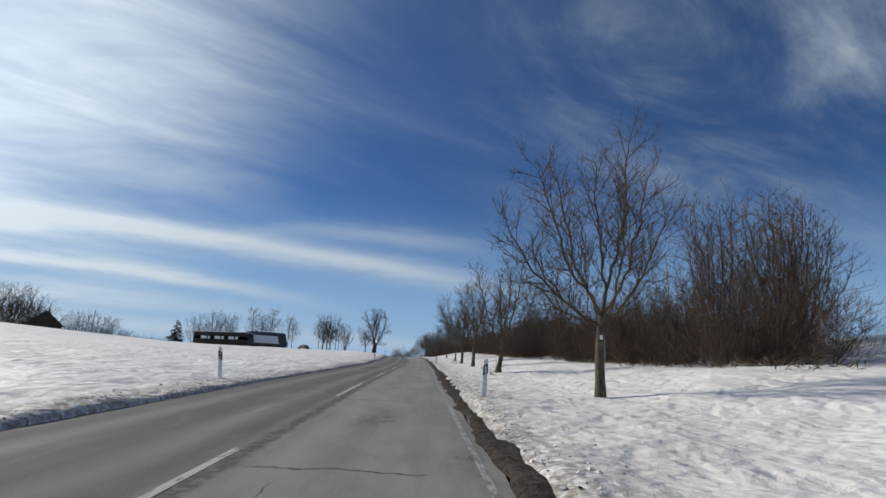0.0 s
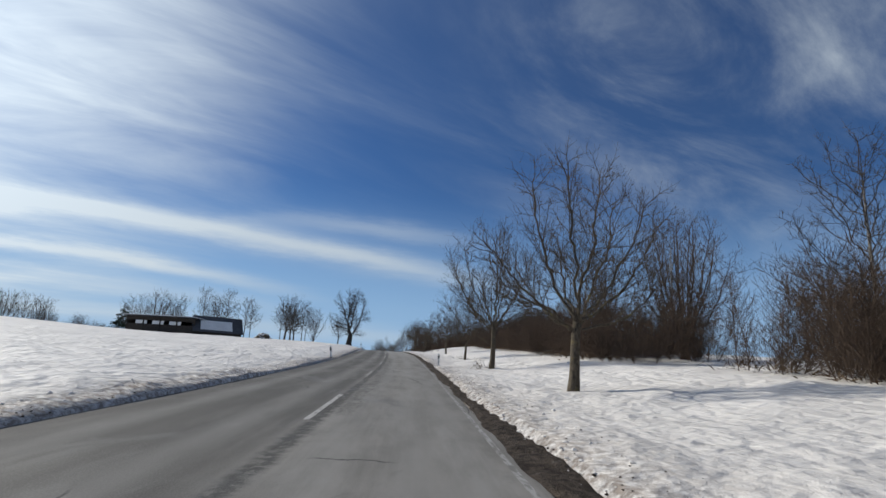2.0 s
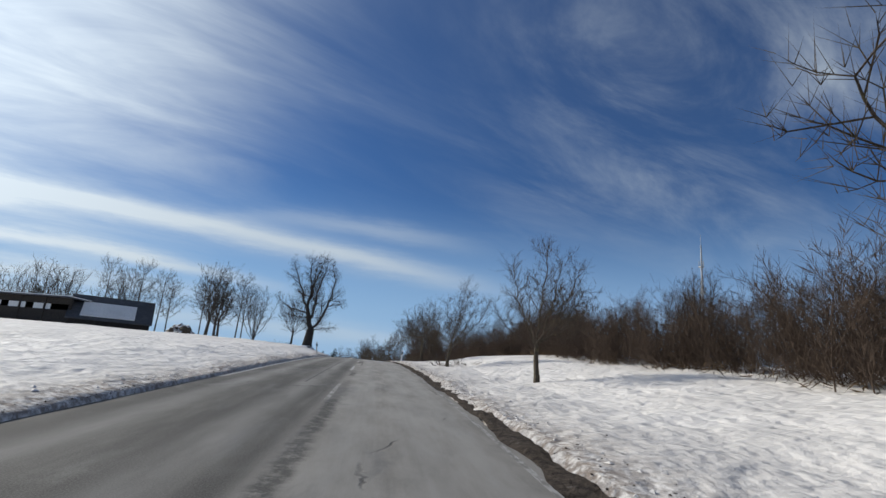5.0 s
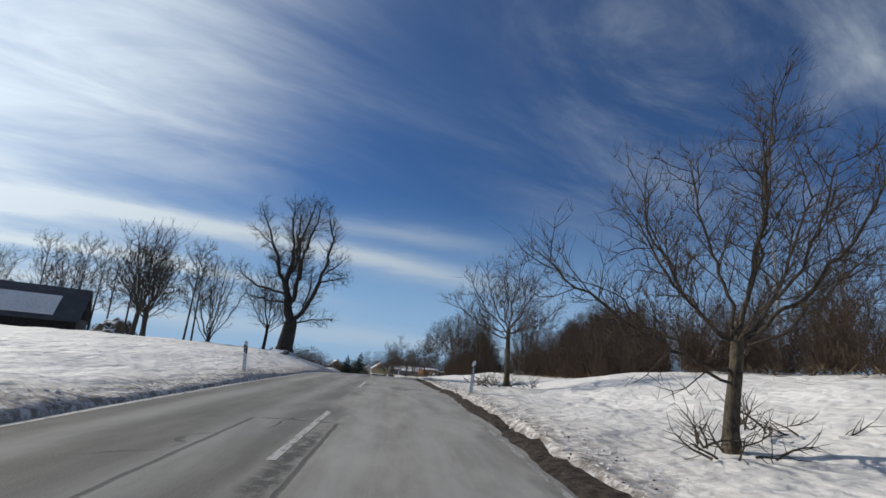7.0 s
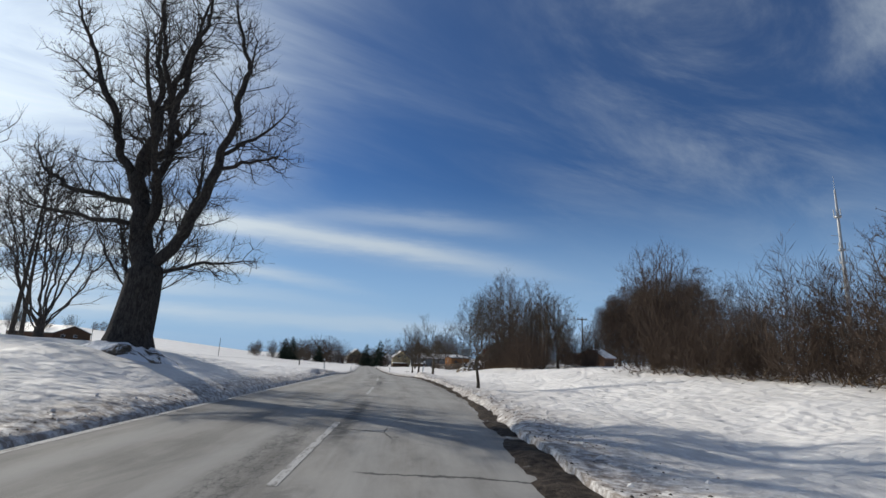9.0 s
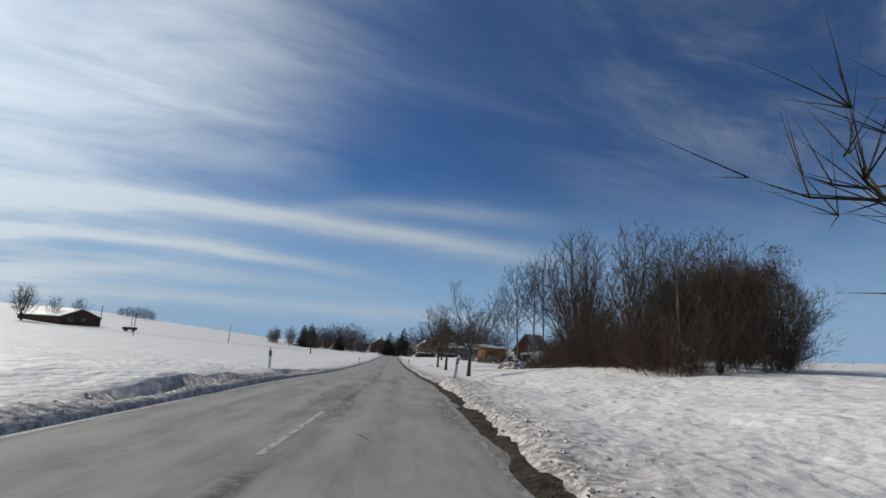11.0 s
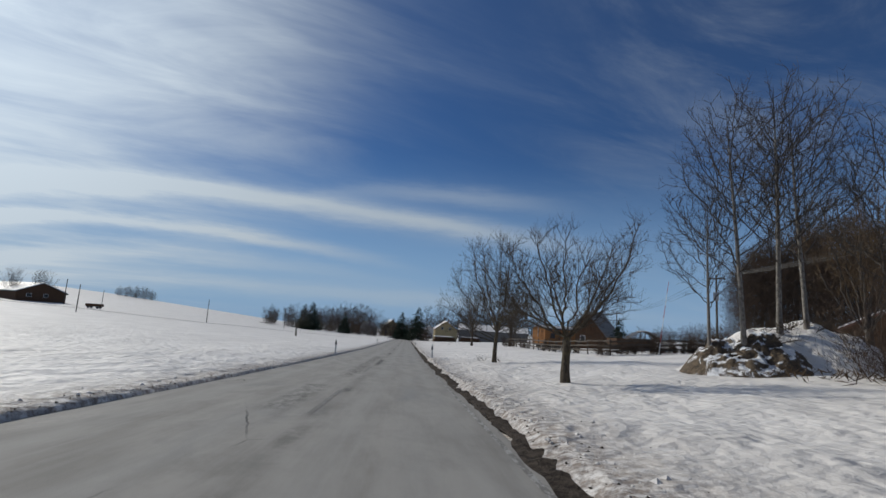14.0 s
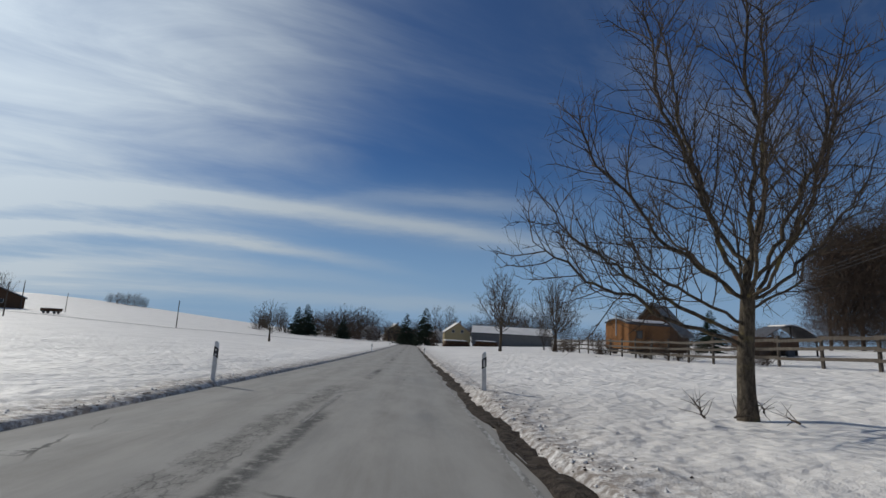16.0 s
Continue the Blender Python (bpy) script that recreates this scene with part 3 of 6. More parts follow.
def grow(rng, out, p, d, length, r, level, spec):
    """One stem and all that springs from it. out: a Wood for each level."""
    n_seg = spec["seg"][level]
    pts, rad, ways = [p.copy()], [r], []
    end = r * spec["taper"][level]
    for i in range(n_seg):
        d = (d + unit(rng) * spec["wander"][level] + Vector((0, 0, spec["rise"][level]))).normalized()
        p = p + d * (length / n_seg)
        f = (i + 1) / n_seg
        pts.append(p.copy())
        rad.append(r * (1 - f) + end * f)
        ways.append(d.copy())
    out[level].limb(pts, rad, spec["sides"][level])
    if level >= spec["top"]:
        return
    count = max(1, int(spec["count"][level] * rng.uniform(0.8, 1.2)))
    lo, spin = spec["low"][level], rng.uniform(0, 6.28)
    for j in range(count):
        f = lo + (1 - lo) * (j + rng.uniform(0.1, 0.9)) / count
        g = f * n_seg
        i = min(int(g), n_seg - 1)
        axis = ways[i]
        spin += 2.4 + rng.uniform(-0.5, 0.5)
        s = axis.cross(Vector((0.2, 0.3, 0.93))).normalized() if abs(axis.z) < 0.95 else Vector((1, 0, 0))
        out_way = s * math.cos(spin) + axis.cross(s) * math.sin(spin)
        ang = radians(spec["angle"][level] * rng.uniform(0.7, 1.25))
        ln = spec["length"][level] * rng.uniform(0.7, 1.2) * (1 - spec["fall"][level] * (f - lo) / (1.001 - lo))
        nr = min((rad[i] + (rad[i + 1] - rad[i]) * (g - i)) * 0.8, spec["radius"][level] * rng.uniform(0.8, 1.15))
        grow(rng, out, pts[i].lerp(pts[i + 1], g - i), (axis * math.cos(ang) + out_way * math.sin(ang)).normalized(), ln, nr, level + 1, spec)


THICKET = dict(top=2, seg=(5, 3, 2), sides=(5, 3, 3), count=(7, 6), angle=(40, 46), length=(1.5, 0.8),
               radius=(0.016, 0.008), wander=(0.14, 0.24, 0.24), rise=(0.05, 0.06, 0.06), taper=(0.3, 0.35, 0.4), fall=(0.35, 0.3), low=(0.05, 0.1))
SCRUB = dict(THICKET, top=1, seg=(5, 4), count=(13,), length=(1.5,), radius=(0.011,), sides=(5, 3))


def joined(woods):
    whole = Wood()
    for w in woods:
        k = len(whole.v)
        whole.v.extend(w.v)
        whole.f.extend(tuple(q + k for q in f) for f in w.f)
    return whole


class Frame:
    """The skeleton of a tree: knots, each with the one it grew from."""

    def __init__(self):
        self.p, self.up = [], []

    def add(self, p, up):
        self.p.append(p)
        self.up.append(up)
        return len(self.p) - 1

    def limb(self, rng, start, end, step, crook, bow):
        """Crooked limb from a knot to a place: it leaves outwards and then turns up."""
        a, b = self.p[start], np.array(end, float)
        span = b - a
        size = float(np.linalg.norm(span))
        mid = a + span * np.array((0.5 + bow, 0.5 + bow, 0.5 - bow))
        k = max(2, int(size / step))
        off, knots, at = np.zeros(3), [], start
        for i in range(1, k + 1):
            f = i / k
            off = off * 0.8 + rng.normal(0, 1, 3) * crook * step
            at = self.add(a * (1 - f) ** 2 + mid * 2 * f * (1 - f) + b * f * f + off * min(1.0, 3 * (1 - f) + 0.35), at)
            knots.append(at)
        return knots

    def nearest(self, x, z):
        q = np.array(self.p)
        return int(np.argmin((q[:, 0] - x) ** 2 + (q[:, 2] - z) ** 2))

    def side(self, rng, line, low, gap, length, angle, rise, step, wander, taper=0.5):
        """Side branches along a line of knots, at even gaps and turning round it. Returns their lines."""
        made = []
        pts = np.array([self.p[i] for i in line])
        seg = np.linalg.norm(np.diff(pts, axis=0), axis=1)
        total = float(seg.sum())
        s, spin = total * low + gap * rng.rand(), rng.rand() * 6.28
        run = np.concatenate(([0], np.cumsum(seg)))
        while s < total:
            k = min(len(line) - 2, int(np.searchsorted(run, s, "right")) - 1)
            axis = (pts[k + 1] - pts[k]) / (seg[k] + 1e-9)
            spin += 2.4 + rng.uniform(-0.6, 0.6)
            a = np.cross(axis, (0.21, 0.33, 0.92))
            a /= np.linalg.norm(a) + 1e-9
            b = np.cross(axis, a)
            ang = radians(angle * rng.uniform(0.65, 1.3))
            d = axis * math.cos(ang) + (a * math.cos(spin) + b * math.sin(spin)) * math.sin(ang)
            ln = length * rng.uniform(0.5, 1.25) * (1 - taper * s / total)
            n_seg = max(2, int(ln / step))
            at, mine = line[k + 1], [line[k + 1]]
            for _ in range(n_seg):
                d = d + rng.normal(0, wander, 3)
                d[2] += rise
                d /= np.linalg.norm(d)
                at = self.add(self.p[at] + d * (ln / n_seg), at)
                mine.append(at)
            made.append(mine)
            s += gap * rng.uniform(0.6, 1.4)
        return made

    def radii(self, tip, foot):
        """Each knot as thick as what it carries; the foot of the trunk gets the given radius."""
        n = len(self.p)
        kids = np.zeros(n, int)
        for u_ in self.up[1:]:
            kids[u_] += 1
        load = np.where(kids == 0, 1.0, 0.0)
        for i in range(n - 1, 0, -1):
            load[self.up[i]] += load[i]
        e = math.log(max(load[0], 2)) / math.log(0.62 * foot / tip)
        return tip * load ** (1 / e)

    def mesh(self, rad, thick_wood, thin_wood, split):
        n = len(self.p)
        kids = [[] for _ in range(n)]
        for i in range(1, n):
            kids[self.up[i]].append(i)
        todo = [(0, None)]
        while todo:
            i, root = todo.pop()
            line = ([root] if root is not None else []) + [i]
            while kids[i]:
                best = max(kids[i], key=lambda c: rad[c])
                todo.extend((c, i) for c in kids[i] if c != best)
                i = best
                line.append(i)
            if len(line) < 2:
                continue
            r = [rad[c] for c in line]
            if root is not None:
                r[0] = min(r[0], r[1] * 1.15)
            while len(line) > 1:  # cut the line where it gets thin
                cut = len(line) - 1 if r[0] < split else next((c for c in range(1, len(line)) if r[c] < split), len(line) - 1)
                sides = 12 if r[0] > 0.09 else 7 if r[0] > 0.04 else 5 if r[0] > 0.018 else 3
                (thick_wood if r[0] >= split else thin_wood).limb([Vector(self.p[c]) for c in line[:cut + 1]], r[:cut + 1], sides) if cut >= len(line) - 1 else thick_wood.limb([Vector(self.p[c]) for c in line[:cut + 2]], r[:cut + 2], sides)
                line, r = line[cut:], r[cut:]


def tree_parts(name, seed, limbs, trunk, foot, barks, lean=(0.0, 0.0), tip=0.005, gaps=(0.16, 0.17), lengths=(1.3, 0.5), angles=(48, 46), step=0.2, shoots=2500, shoot_len=0.35,
               crook=0.2, bow=0.16, rise=0.08, low=0.2, upright=0.6, leaves=0, split=0.03):
    """A bare tree at the origin with a trunk and a crown. limbs: (height on the trunk, end x, y, z), or (x, z of the knot that it leaves, end x, y, z).
    gaps, lengths, angles: of the branches on the limbs, and of the twigs on these."""
    rng, nrng = random.Random(seed), np.random.RandomState(seed)
    sk = Frame()
    at = sk.add(np.array((0.0, 0.0, -0.3)), -1)
    k = max(3, int(trunk / step))
    for i in range(1, k + 1):
        f = i / k
        at = sk.add(np.array((lean[0] * trunk * f + 0.025 * math.sin(4 * f + seed), lean[1] * trunk * f + 0.025 * math.cos(5 * f + seed), trunk * f)), at)
    first, lines = len(sk.p), []
    for lm in limbs:
        if len(lm) == 4:
            start = min(first - 1, max(1, round(lm[0] / trunk * k)))
            end = lm[1:]
        else:
            start, end = sk.nearest(lm[0], lm[1]), lm[2:]
        lines.append([start] + sk.limb(nrng, start, sk.p[start] + (np.array(end, float) - sk.p[start]) * 0.93, step, crook, bow))
    for line in lines:
        size = len(line) * step
        for branch in sk.side(nrng, line, low, gaps[0], lengths[0] * min(1.3, 0.45 + 0.14 * size), angles[0], rise, step, 0.13):
            sk.side(nrng, branch, 0.15, gaps[1], lengths[1], angles[1], rise * 1.3, step, 0.16)
    rad = sk.radii(tip, foot)
    for i in range(first):  # the bare trunk tapers evenly from its flared foot
        rad[i] = max(rad[i], foot * (1 - 0.28 * i / first)) if trunk < 4 else max(rad[i], foot * (1 - i / first) ** 0.8)
    rad[0] *= 1.3
    rad[1] *= 1.1
    thick, thin = Wood(), Wood()
    sk.mesh(rad, thick, thin, split)
    fine = [i for i in range(first, len(sk.p)) if rad[i] < 4.5 * tip]
    for i in range(shoots):
        c = fine[rng.randrange(len(fine))]
        p = Vector(sk.p[c])
        axis = Vector(sk.p[c]) - Vector(sk.p[sk.up[c]])
        d = (axis.normalized() * 0.55 + unit(rng) * 0.75 + Vector((0, 0, upright))).normalized()
        thin.twig(p, d * shoot_len * rng.uniform(0.35, 1.35), tip * 0.8)
    for i in range(leaves):
        thin.blade(Vector(thin.v[rng.randrange(len(thin.v))]), unit(rng) * 0.13, unit(rng) * 0.05)
    root = new(name)
    link("trunk", thick.v, thick.f, barks[0], root, smooth=True)
    link("crown", thin.v, thin.f, barks[1], root)
    return root


def stand(ob, x, y, turn=0.0, size=1.0, sink=0.0):
    ob.matrix_basis = pose(x, y, ground_z(x, y) - sink, 0, 0, turn) @ Matrix.Diagonal((size, size, size, 1))
    return ob


def round_limbs(seed, height, trunk, half, count):
    """Main limbs that fill a rounded crown."""
    rng = random.Random(seed)
    mid = trunk + (height - trunk) * 0.4
    out = []
    for i in range(count):
        f = (i + 0.5) / count
        e = radians(-22 + 105 * f ** 0.85)
        q = 2.4 * i + rng.uniform(-0.3, 0.3)
        g = rng.uniform(0.82, 1.02)
        z = mid + math.sin(e) * g * ((height - mid) if e > 0 else (mid - trunk * 0.75))
        out.append((trunk * (0.72 + 0.28 * f), half * g * math.cos(e) * math.cos(q), half * g * math.cos(e) * math.sin(q), z))
    return out


def fan_limbs(seed, height, half, count, fork=0.8):
    """Stems that fan out of one foot into a dome."""
    rng = random.Random(seed)
    out = []
    for i in range(count):
        f = ((i + 0.5) / count) ** 0.6
        q = 2.4 * i + rng.uniform(-0.3, 0.3)
        e = math.sqrt(max(0.0, 1 - (0.97 * f) ** 2))
        out.append((fork * rng.uniform(0.4, 1.0), half * f * math.cos(q), half * f * math.sin(q), height * (0.42 + 0.55 * e * rng.uniform(0.9, 1.05))))
    return out


def pole_limbs(seed, height, half, count, start=0.3):
    """Side branches along a tall straight stem, longest at its middle, after the stem itself."""
    rng = random.Random(seed)
    out = []
    for i in range(count):
        f = start + (0.93 - start) * (i + rng.random()) / count
        q = 2.4 * i + rng.uniform(-0.4, 0.4)
        ln = half * rng.uniform(0.65, 1.1) * min(1.0, 1.25 - f * 1.05 + 0.1)
        out.append((height * f, ln * math.cos(q), ln * math.sin(q), min(height * 1.0, height * f + ln * rng.uniform(0.8, 1.5))))
    return out


# main limbs of the fruit trees that the road passes: height of the fork on the trunk, and where each ends
FORKED = [(1.9, -2.8, 0.3, 5.1), (2.0, -2.0, -0.8, 6.2), (2.1, -0.9, 0.8, 6.5), (2.2, 1.0, -0.3, 7.6), (2.2, 2.0, 0.5, 6.7), (2.1, 2.0, -0.6, 5.3), (1.9, 1.7, 0.6, 3.8), (1.9, -2.0, -0.5, 3.6), (1.9, -1.3, 1.2, 3.0),
          (2.1, 0.2, -1.8, 5.5), (2.1, 0.3, 1.9, 5.6), (2.2, 0.1, 0.2, 7.0)]
LOW_FORK = [(1.2, -2.2, 0.3, 3.8), (1.3, -1.5, -0.6, 5.6), (1.5, 0, 0.5, 5.4), (1.6, 0.6, -0.3, 6.0), (1.6, 1.6, 0.4, 7.0), (1.5, 2.3, -0.4, 3.6), (1.1, 1.1, 0.6, 2.6), (1.5, 2.4, 0.8, 5.2), (1.4, -0.4, -1.7, 4.2),
            (1.4, 0.3, 1.8, 4.6), (1.3, -1.9, 1.2, 2.6)]
DROOPING = [(1.6, -2.9, 0.3, 4.6), (1.7, -2.7, -0.6, 3.3), (1.8, -1.3, 0.4, 6.6), (1.9, -0.3, -0.4, 7.1), (1.9, 1.1, 0.4, 7.0), (1.9, 2.2, -0.5, 5.7), (1.8, 3.1, 0.4, 5.4), (1.7, 3.3, -0.3, 3.8), (1.8, 0.4, -2.0, 5.0),
            (1.8, 0.2, 2.1, 5.2), (1.7, -1.6, 1.6, 4.0), (1.7, 1.5, 1.5, 4.0)]
TALL_APPLE = [(1.3, -3.0, 0.3, 3.8), (1.5, -1.6, -0.8, 3.8), (2.2, -2.9, 0.4, 6.9), (2.3, -2.3, -0.5, 7.6), (2.4, -1.0, 0.6, 6.0), (2.4, 0.2, -0.2, 8.3), (2.4, 0.6, 0.3, 9.1), (2.4, 2.1, -0.5, 6.9), (2.4, 2.6, 0.5, 7.3),
              (2.3, 2.6, -0.4, 5.1), (2.2, 3.0, 0.6, 4.5), (2.3, 0.3, -2.1, 5.6), (2.3, -0.4, 2.1, 6.0), (2.2, 1.4, 1.4, 4.4), (2.3, -2.2, 2.4, 5.2), (2.2, -1.2, 3.1, 4.3), (2.3, -2.5, 1.7, 6.3), (2.3, 0.4, 3.0, 5.4)]
SMALL_APPLE = [(1.4, -2.9, 0.3, 3.8), (1.5, -2.5, -0.5, 4.5), (1.5, -1.2, 0.4, 5.1), (1.6, 0.2, -0.2, 5.9), (1.6, 1.2, 0.5, 5.6), (1.6, 1.8, -0.4, 5.2), (1.5, 2.4, 0.4, 3.4), (1.4, -1.7, 0.8, 2.8), (1.5, 1.7, -0.8, 3.9),
               (1.5, 0.2, -1.9, 3.8), (1.5, 0.1, 1.9, 4.0), (1.4, -1.5, -1.4, 3.2)]
ONE_ARMED = [(1.1, -3.0, 0.2, 2.8), (1.0, -2.2, -0.6, 2.2), (1.6, -1.3, 0.4, 4.3), (1.6, -1.8, -0.4, 3.6), (1.7, -0.3, 0.3, 4.8), (1.8, 1.0, -0.2, 6.1), (1.8, 1.4, 0.4, 5.9), (1.7, 1.9, -0.4, 4.9), (1.5, 2.9, 0.3, 3.4),
             (1.7, 3.0, -0.5, 5.0), (1.6, 0.2, -1.8, 3.6), (1.6, 0, 1.9, 3.8), (1.5, 1.8, 1.2, 3.0)]
UMBRELLA = [(2.0, -2.5, 0.3, 3.5), (1.9, -1.3, -1.0, 2.6), (2.1, -1.9, -0.5, 4.5), (2.3, -1.0, 0.5, 5.0), (2.4, -0.3, -0.3, 5.4), (2.4, 0.5, 0.3, 5.6), (2.3, 1.3, -0.5, 4.9), (2.2, 2.3, 0.4, 3.5), (2.1, 1.8, -0.8, 2.9),
            (2.3, 0.2, -2.0, 4.0), (2.3, 0.1, 2.1, 4.1), (2.1, -1.2, 1.5, 3.0), (2.1, 1.2, 1.5, 3.3)]
CROOKED = [(2.0, -0.2, 0.2, 5.4), (2.0, -1.5, -0.3, 6.6), (2.0, -2.8, 0.3, 4.3), (1.9, -2.9, -0.5, 3.2), (1.9, -2.0, -2.0, 3.8), (2.0, 1.0, 0.4, 4.4), (2.0, 2.4, -0.2, 5.5), (2.0, 1.9, 0.5, 6.1), (1.8, 2.0, -0.6, 4.4),
           (1.7, 2.3, 0.8, 3.2), (2.0, 0.3, -2.2, 4.3), (2.0, 0.2, 2.2, 4.4), (1.8, -1.4, 1.7, 3.2)]
LOW_APPLE = [(1.4, -2.9, 0.2, 3.5), (1.4, -2.4, -0.6, 2.8), (1.4, -2.0, 0.5, 4.2), (1.4, -1.2, -0.4, 4.5), (1.4, -0.1, 0.3, 4.7), (1.3, 2.4, 0.2, 5.3), (1.4, 1.4, -0.4, 4.6), (1.4, 1.9, 0.5, 3.9), (1.3, 1.2, -0.9, 2.8),
             (1.4, 0.1, -1.9, 3.9), (1.4, -0.4, 2.0, 3.9), (1.3, -1.4, 1.5, 2.9), (1.3, 1.3, 1.5, 3.1)]
WIDE_APPLE = [(1.3, -3.9, -0.3, 3.0), (1.5, -3.5, 0.5, 3.9), (1.6, -2.5, -0.8, 3.1), (2.0, -2.9, 0.4, 5.6), (2.1, -1.9, -0.4, 7.5), (2.2, -1.2, 0.5, 8.0), (2.2, 0.1, -0.4, 8.2), (2.2, 0.9, 0.3, 8.0), (2.2, 1.7, -0.5, 6.6),
              (2.1, 2.2, 0.4, 5.8), (2.0, 2.1, -0.4, 4.3), (1.9, 1.9, 0.7, 3.5), (2.0, -0.9, -2.3, 4.6), (2.0, -0.8, 2.5, 4.8), (2.0, 0.7, 2.2, 4.6), (2.0, 0.4, -2.1, 5.2)]
# fruit trees along the verge: place, limbs, trunk's height and radius, lean, seed, thinnest twig, how tightly twigs stand round the limbs
FRUIT = [(4.76, 12.8, FORKED, 2.2, 0.135, (0.05, 0.0), 3, 0.0048, 0.6), (4.9, 26.9, LOW_FORK, 1.6, 0.14, (0.12, 0.0), 5, 0.0048, 0.6), (5.5, 40.8, DROOPING, 1.9, 0.155, (0.08, 0.0), 8, 0.0048, 0.62),
         (6.45, 55.8, TALL_APPLE, 2.4, 0.16, (0.03, 0.0), 13, 0.0048, 0.62), (7.53, 72.3, SMALL_APPLE, 1.6, 0.12, (0.1, 0.05), 21, 0.0046, 0.5), (7.9, 89.5, SMALL_APPLE[2:], 1.6, 0.12, (0.0, 0.1), 34, 0.0046, 0.5),
         (6.32, 104.6, ONE_ARMED, 1.8, 0.12, (0.08, 0.0), 55, 0.0044, 0.5), (5.62, 118.0, UMBRELLA, 2.4, 0.12, (0.02, 0.03), 89, 0.0044, 0.55), (3.2, 141.8, LOW_FORK[2:], 1.6, 0.1, (-0.1, 0.05), 7, 0.0048, 0.45),
         (1.65, 177.6, CROOKED, 2.0, 0.145, (0.0, 0.0), 11, 0.0047, 0.55), (-0.24, 192.1, LOW_APPLE, 1.4, 0.145, (-0.02, 0.03), 17, 0.0047, 0.55), (-1.6, 208.0, WIDE_APPLE, 2.2, 0.15, (0.02, 0.0), 29, 0.0047, 0.66)]
for x, y, limbs, tr, foot, lean, seed, tip, spread in FRUIT:
    t = stand(tree_parts("fruit_tree", seed, limbs, tr, foot, (BARK, TWIG), lean, tip * 1.2, (0.135, 0.13), (1.35 * spread / 0.6, 0.55), shoots=5000, shoot_len=0.4), x, y)
    t.scale = (0.72, 0.72, 0.72) if y == 141.8 else (1, 1, 1)
    tagged(t, "bare old fruit tree with mossy bark standing in snow", "tree", "roadside fruit trees")
for x, y, h, tr, half, seed in ((-2.6, 266.1, 11.0, 3.4, 3.6, 31), (4.0, 262.0, 9.6, 2.6, 4.0, 37)):
    t = stand(tree_parts("fruit_tree", seed, round_limbs(seed, h, tr, half, 16), tr, 0.22, (TWIG, TWIG), (0.02, 0.0), 0.012, (0.3, 0.3), (1.7, 0.7), step=0.3, shoots=2500, shoot_len=0.5), x, y)
    tagged(t, "large bare fruit tree before the paddock and barn", "tree", "roadside fruit trees")

# the old tree: a thick trunk, two great stems and winding limbs with brushes of twigs
OLD_LIMBS = [(0.0, 2.2, -0.7, 0.2, 5.0), (-0.7, 4.6, -2.4, -0.4, 9.2), (-2.3, 8.6, -3.3, -0.6, 11.2), (-0.7, 5.0, -0.5, 0.4, 7.6), (-0.5, 7.4, -1.2, 0.6, 12.2), (-0.5, 7.6, 0.7, 0.2, 12.1), (-2.2, 8.0, -3.9, 0.3, 9.3),
             (0.2, 2.3, 2.0, -0.3, 5.7), (2.0, 5.6, 2.7, -0.5, 10.0), (2.1, 5.8, 3.6, 0.4, 7.7), (2.0, 5.4, 4.0, -0.6, 5.9), (2.6, 8.6, 1.9, -0.8, 11.2), (0.2, 3.2, 0.6, -0.6, 8.3), (0.5, 7.8, 1.4, -1.0, 11.4),
             (0.5, 3.4, 1.1, 0.6, 6.4), (-0.7, 4.2, -3.9, 0.5, 5.4), (-3.4, 5.2, -4.8, 0.9, 6.4), (-0.6, 3.6, -3.8, -0.7, 4.1), (0.3, 2.3, 3.0, 0.2, 2.8), (-0.2, 1.7, -1.0, -0.2, 3.7), (-0.6, 5.2, -0.4, 2.9, 8.8),
             (0.4, 4.6, 0.7, -2.8, 8.6), (-0.5, 6.4, -2.6, 1.8, 7.6), (-0.5, 7.0, 0.2, -1.9, 10.9)]
t = stand(tree_parts("old_tree", 4, OLD_LIMBS, 2.3, 0.62, (OLD_BARK, OLD_BARK), (0.06, 0.0), 0.007, (0.12, 0.13), (1.3, 0.5), (58, 48), 0.22, 11000, 0.45, 0.2, 0.08, 0.07, 0.12, 0.5, 0, 0.04), -7.6, 134.4)
tagged(t, "huge old bare tree with thick forked trunk on a snowy bank", "tree")
t = stand(tree_parts("young_tree", 6, round_limbs(6, 7.4, 2.2, 2.5, 11), 2.3, 0.14, (OLD_BARK, OLD_BARK), (0.05, 0.0), 0.008, (0.22, 0.24), (1.3, 0.55), step=0.25, shoots=1800), -10.4, 138.8)
tagged(t, "small bare tree beside the huge old tree", "tree")

# clumps behind the field barn and on the bank
ash = tree_parts("field_tree", 41, fan_limbs(41, 9.6, 4.0, 12, 1.0), 1.0, 0.22, (FAR_BARK, FAR_BARK), (0, 0), 0.012, (0.42, 0.5), (1.7, 0.75), step=0.42, shoots=1600, shoot_len=0.7, crook=0.14, low=0.3)
ash2 = tree_parts("field_tree", 42, round_limbs(42, 9.6, 2.6, 3.3, 13), 2.8, 0.2, (FAR_BARK, FAR_BARK), (0.05, 0), 0.012, (0.36, 0.5), (1.7, 0.75), step=0.42, shoots=1600, shoot_len=0.7, crook=0.16, low=0.2)
slim = tree_parts("field_tree", 43, pole_limbs(43, 10.0, 2.6, 26), 10.0, 0.11, (FAR_BARK, FAR_BARK), (0, 0.03), 0.01, (0.36, 0.36), (0.9, 0.5), step=0.34, shoots=1500, shoot_len=0.5)
